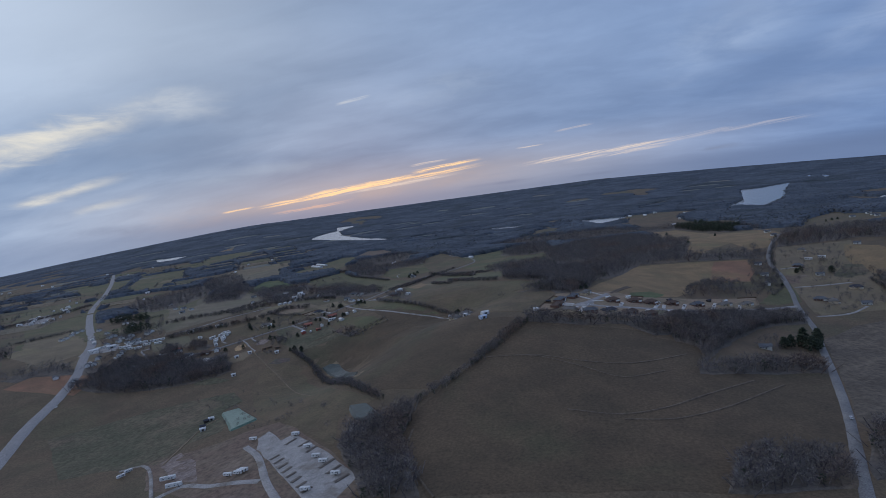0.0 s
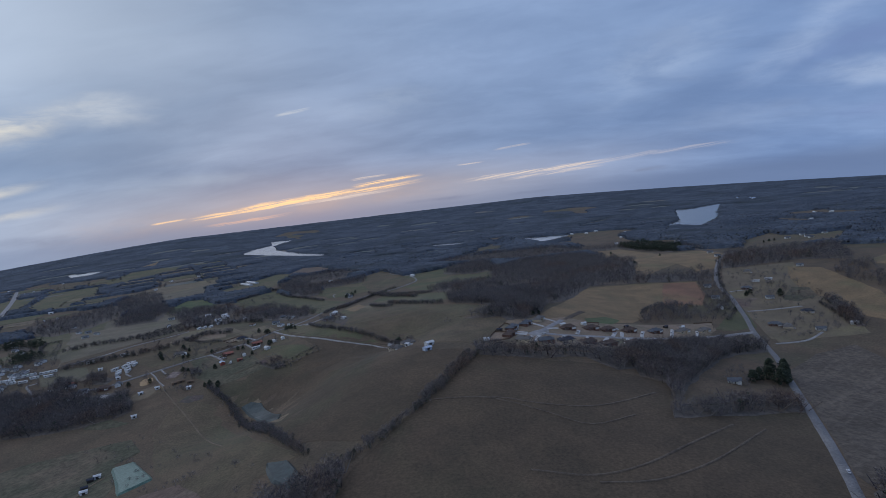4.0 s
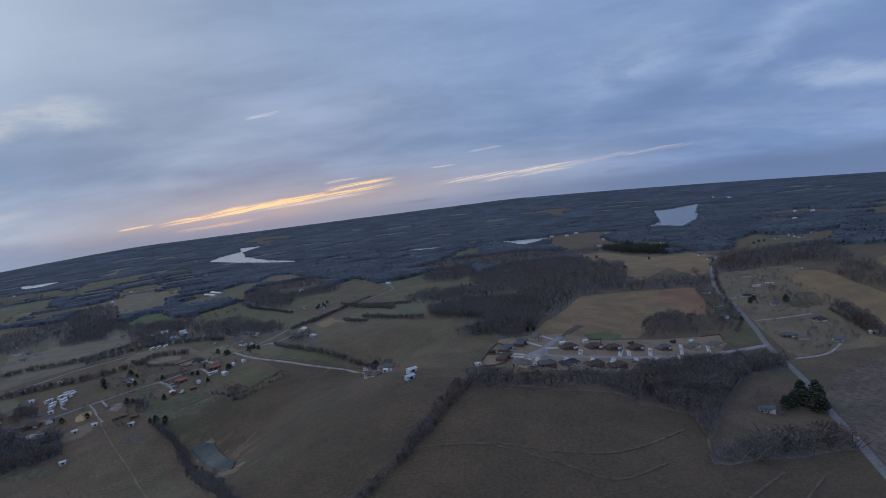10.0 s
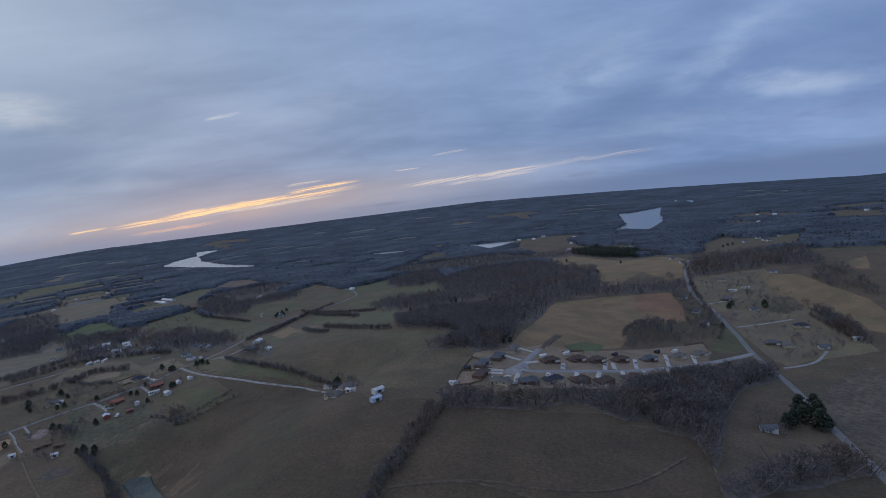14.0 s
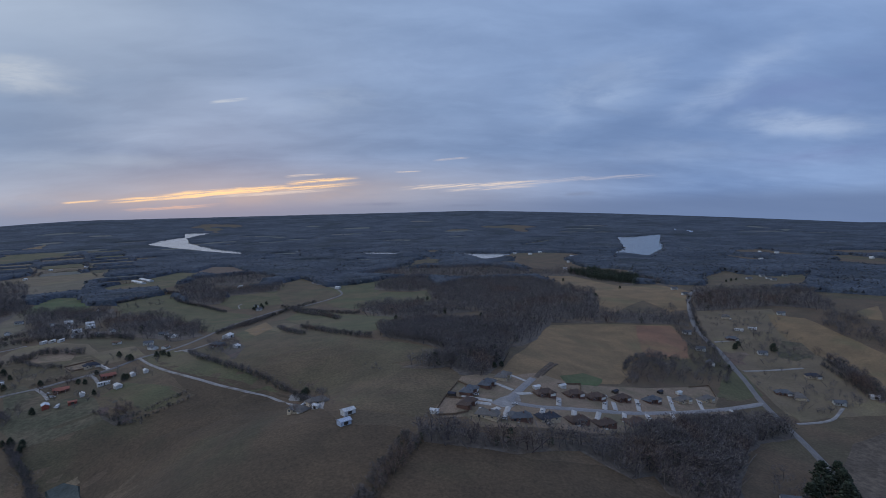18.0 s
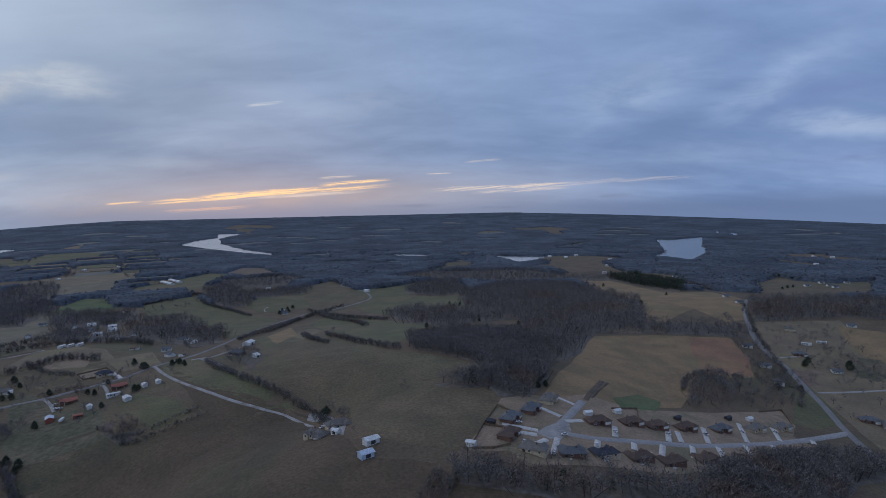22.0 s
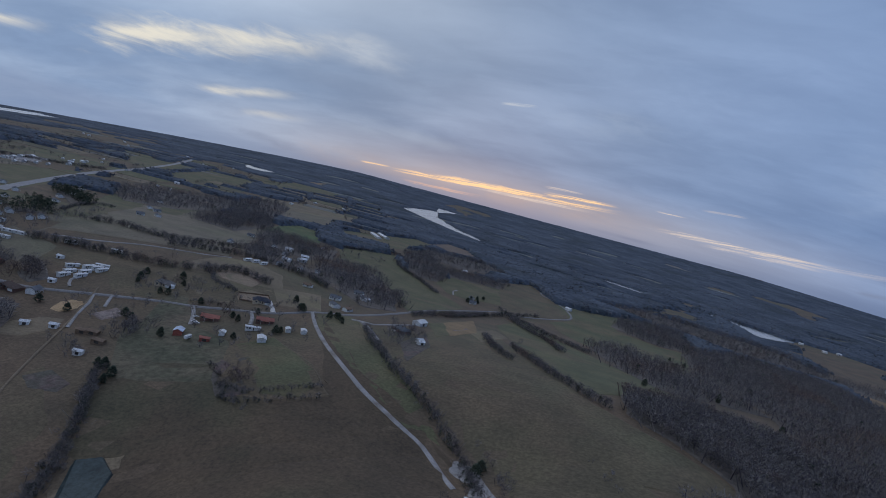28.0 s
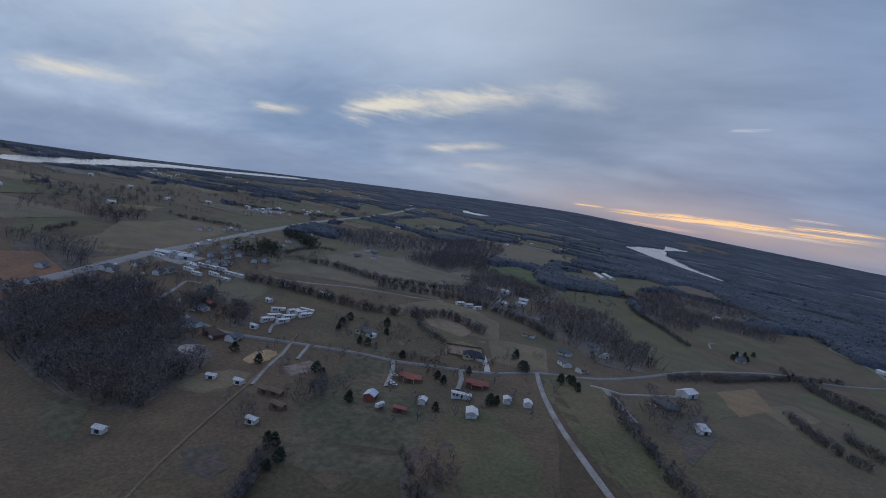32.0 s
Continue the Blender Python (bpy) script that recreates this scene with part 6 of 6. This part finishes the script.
place('house_white', [(-890.1, 874.9, 152), (-830.2, 824.2, 152), (-788.5, 780.2, 152), (-969, 1034, 153), (-907.4, 973, 152), (-766.1, 1014.2, 152), (-840.2, 1064.7, 152), (-918, 1158, 153), (-1360, 1448, 148), (-1896, 2217, 148), (-1907, 2283, 148), (-1919, 2485, 148), (-241, 1685, 20), (-279.6, 1209.7, 20), (-662.8, 1116.4, 10), (-338.8, 865.3, 10), (-350.8, 942.3, 10), (615, 1574, 0), (553.3, 1205.3, 0), (540, 1136.4, 0)])
place('house_white', [(809, 1355, 0), (868, 1395, 0), (854, 1349, 0), (848, 1323, 0), (920, 1387, 0), (-403, 2820, 0), (-329, 2972, 0), (-332, 3427, 0), (-143, 3543, 0), (-641, 3529, 0), (378, 2901, 0), (414, 2959, 0), (334, 3419, 0), (163, 2588, 0), (145, 2693, 0), (349, 1730, 0), (598, 2234, 0), (-686, 2957, 0), (501, 2568, 0), (227, 3291, 0)])
place('house_white', [(-44, 3727, 0), (-963, 3282, 0), (-327.4, 911.6, 130), (-294.4, 1249.3, 117), (-947.8, 878.4, 152), (-949, 894.5, 152), (-750.6, 726.6, 150), (-737.7, 739.7, 150), (-695.6, 725.1, 150), (-707.9, 791.3, 150), (-704.9, 775.8, 150)])
place('trailer_home', [(496.1, 891.6, -22), (520.9, 897.9, -22), (-310.5, 693.8, 40), (-517.4, 692.2, 97), (-530.3, 703.9, 79), (-509.4, 701.1, 97), (-514.3, 716.6, 97), (-506.7, 715.7, 97), (-512.2, 683.1, 97), (-520.5, 712.8, 97), (-502.6, 691.8, 97), (-689.6, 699.7, -159), (-691.4, 710.4, -159), (-681.8, 715.3, -159), (-672, 721.3, -159), (-653.7, 721.7, -159), (-655.8, 705.3, -159), (-642, 726.4, -159), (-634.6, 706.3, -159), (-662.1, 690.3, -159)])
place('trailer_home', [(-679.2, 689.6, -159), (-500.9, 913.5, 90), (-493.3, 919.9, 90), (-483.5, 923.6, 90), (-749.4, 707.1, -150), (-740.2, 714.3, -150), (-705.4, 728.6, -150), (-698.3, 739.6, -150), (-699.1, 700.6, -159), (-740.1, 683.9, -159), (-555.3, 770.9, 19), (-599.5, 751.4, 32), (-516.8, 724.4, 37)])
place('barn_white', [(506.6, 660.6, -18), (-42.7, 501.1, 35), (-287.2, 675.2, 130), (-323.7, 910.7, 90), (-792.3, 745.5, 132), (-820, 773.4, 132), (-1135, 1347, 128), (-1110, 1362, 128), (-1224, 1081, 128), (-1245, 1113, 128), (-1249, 1139, 128), (-1254, 1168, 128), (-1401, 1303, 128), (-1395, 1325, 128), (-1414, 1375, 128), (-1247, 1518, 128), (-1221, 1527, 128), (-1278, 1521, 128), (-1543, 1522, 128), (-1451, 1447, 128)])
place('barn_white', [(-948.1, 868.3, 132)])
place('barn_big', [(-1262, 1085, 128), (-1290, 1118, 128), (-1318, 1152, 128), (-1350, 1196, 128), (-748, 690, 60), (-726, 706, 60)])
place('barn_blue', [(-43.7, 482.2, 35)])
place('ranch_red', [(-351.9, 692.3, 33), (-317.7, 717.6, 40), (-569.9, 661.7, 1)])
place('shed_red', [(-318, 651.1, 33)])
place('barn_red', [(-343.1, 651.5, 123)])
place('house_tan', [(-301.6, 827, 82), (-389.5, 886.4, 10)])
place('barn_big', [(-233.8, 859, 82)])
place('shed_brown', [(-390.7, 612.8, 22), (-384.3, 615.3, 22), (-367.1, 606.4, 16)])
place('camper', [(-703.5, 629.1, 166), (-584.6, 642.1, 161), (-544.8, 603.2, 146), (-533.5, 605.8, 146), (-624.6, 621.7, 161), (-667.5, 641.7, 166), (-243.4, 284.4, 0), (-195.7, 270.6, 0), (-171.3, 238.4, 0), (-156.1, 217.7, 0), (-146.3, 206.8, 0), (-129, 184.8, 0), (-145.2, 169.1, 0), (-229.7, 216.4, 0), (-221, 216.1, 0), (-219.3, 217.9, 0), (-217.6, 219.6, 0), (-361.4, 260.9, 60), (-361.8, 271, 60), (-328.5, 645.7, 103)])
place('car', [(-624.2, 472.5, 108), (-704.3, 608.7, 126), (-655.5, 562, 106), (-477, 584.5, 108), (-468, 590.8, 108), (107.2, 550.3, -84), (122.8, 536.8, -82), (167.8, 555.2, -79), (205.3, 575, -72), (248.7, 601.6, -72), (286.1, 618.1, -72), (101.7, 508.7, -101), (173.3, 527.5, -79), (-86.1, 565.3, -126), (-77.6, 552.3, -126), (-350.2, 676.1, 33), (69.2, 487.2, -116), (53.1, 498.7, -116), (175.7, 575.8, -62), (200.8, 543.1, -62)])
place('car', [(228.6, 547.7, -62), (234.2, 256.8, -113), (-640.7, 554.7, 106), (-643.9, 586.1, 121), (-330.2, 647, 63), (-354.5, 677.7, 63), (-559.7, 642.2, 31), (-561.3, 651.8, 31), (-361.7, 687.4, 63), (-511.4, 703.1, 57), (82.4, 516.1, 164), (53.9, 526.8, 164), (135.8, 510.2, -152)])
place('poultry_barn', [(-720, 1694, -48), (-718, 1736, -48)])
place('cottage', [(-572, 1101, 20), (-527, 1081, 35), (-505, 1003, 15), (-508, 1046, 70)])
place('box_trailer', [(-294.7, 233.8, 20), (-277.1, 216.4, 20)])
for k in range(230):
    a, r = RNG.uniform(-0.75, 1.4), RNG.uniform(1250, 3400)
    x, y = -math.sin(a) * r, math.cos(a) * r + 120
    if not any(inside(p, np.array([x]), np.array([y]))[0] for p in WET) and not any(inside(p, np.array([x]), np.array([y]))[0] for p in GROVES):
        if wooded(x, y) < -0.02:
            place("cottage", [(x, y, RNG.integers(0, 180))])



def tank(x, y, r):
    """A round open basin with a low concrete rim and pale floor."""
    root = new("round_basin")
    root.location = (x, y, ground_z(x, y))
    for nm, r0, r1, h, mt in (("rim", r - 0.6, r, 1.2, "concrete"), ("fill", 0.0, r - 0.6, 0.8, "gravel")):
        bm = bmesh.new()
        n = 36
        ring = [[bm.verts.new((rr * math.cos(2 * math.pi * k / n), rr * math.sin(2 * math.pi * k / n), z)) for k in range(n)] for rr, z in ((max(r0, 0.01), h), (r1, h), (r1, -2.5))]
        for lo, hi in ((0, 1), (1, 2)):
            for k in range(n):
                bm.faces.new((ring[lo][k], ring[hi][k], ring[hi][(k + 1) % n], ring[lo][(k + 1) % n]))
        part(nm, bm, mt, root, "pale dry floor" if nm == "fill" else "low concrete rim")
    tagged(root, "round pale basin with a low concrete rim", "basin")


tank(-481.2, 611.6, 11)


def fence(pts):
    """Board fence: posts with two rails and flat panels between."""
    root = new("board_fence")
    x0, y0 = pts[0]
    root.location = (x0, y0, ground_z(x0, y0))
    line = smooth_line(pts, 3.0) if len(pts) < 3 else [q for a, b in zip(pts[:-1], pts[1:]) for q in smooth_line([a, b], 3.0)]
    for i, q in enumerate(line):
        z = ground_z(q.x, q.y) - root.location.z
        p = Vector((q.x - x0, q.y - y0, z))
        part("post", made(box, p.x - 0.07, p.x + 0.07, p.y - 0.07, p.y + 0.07, p.z - 0.3, p.z + 2.0), "dark_board", root)
        if i:
            d = p - last
            if d.length > 0.4:
                n = Vector((-d.y, d.x, 0)).normalized() * 0.03
                bm = bmesh.new()
                vs = [bm.verts.new(w + n * s + Vector((0, 0, h))) for w in (last, p) for s in (-1, 1) for h in (0.2, 1.85)]
                for f in ((0, 1, 3, 2), (4, 6, 7, 5), (0, 4, 5, 1), (2, 3, 7, 6), (1, 5, 7, 3), (0, 2, 6, 4)):
                    bm.faces.new([vs[k] for k in f])
                part("panel", bm, "brown_board", root)
        last = p
    tagged(root, "brown wooden board fence round a yard", "fence", "yard fences")


fence([(18.9, 488.7), (30.1, 521.7), (42.5, 554)])
fence([(19.7, 486.2), (33.1, 488), (44, 494.6)])
fence([(42.8, 556.1), (49.3, 547.8), (58.5, 543.9)])
fence([(135.4, 585.6), (161, 600.4), (151.2, 569)])
fence([(299.5, 665.5), (329.8, 679.6), (317.9, 645.4)])
fence([(-356.1, 774.6), (-372.8, 792.7), (-394.8, 774.7), (-377.2, 755.7), (-363.4, 761.4)])
fence([(30, 520), (43.5, 517.8)])
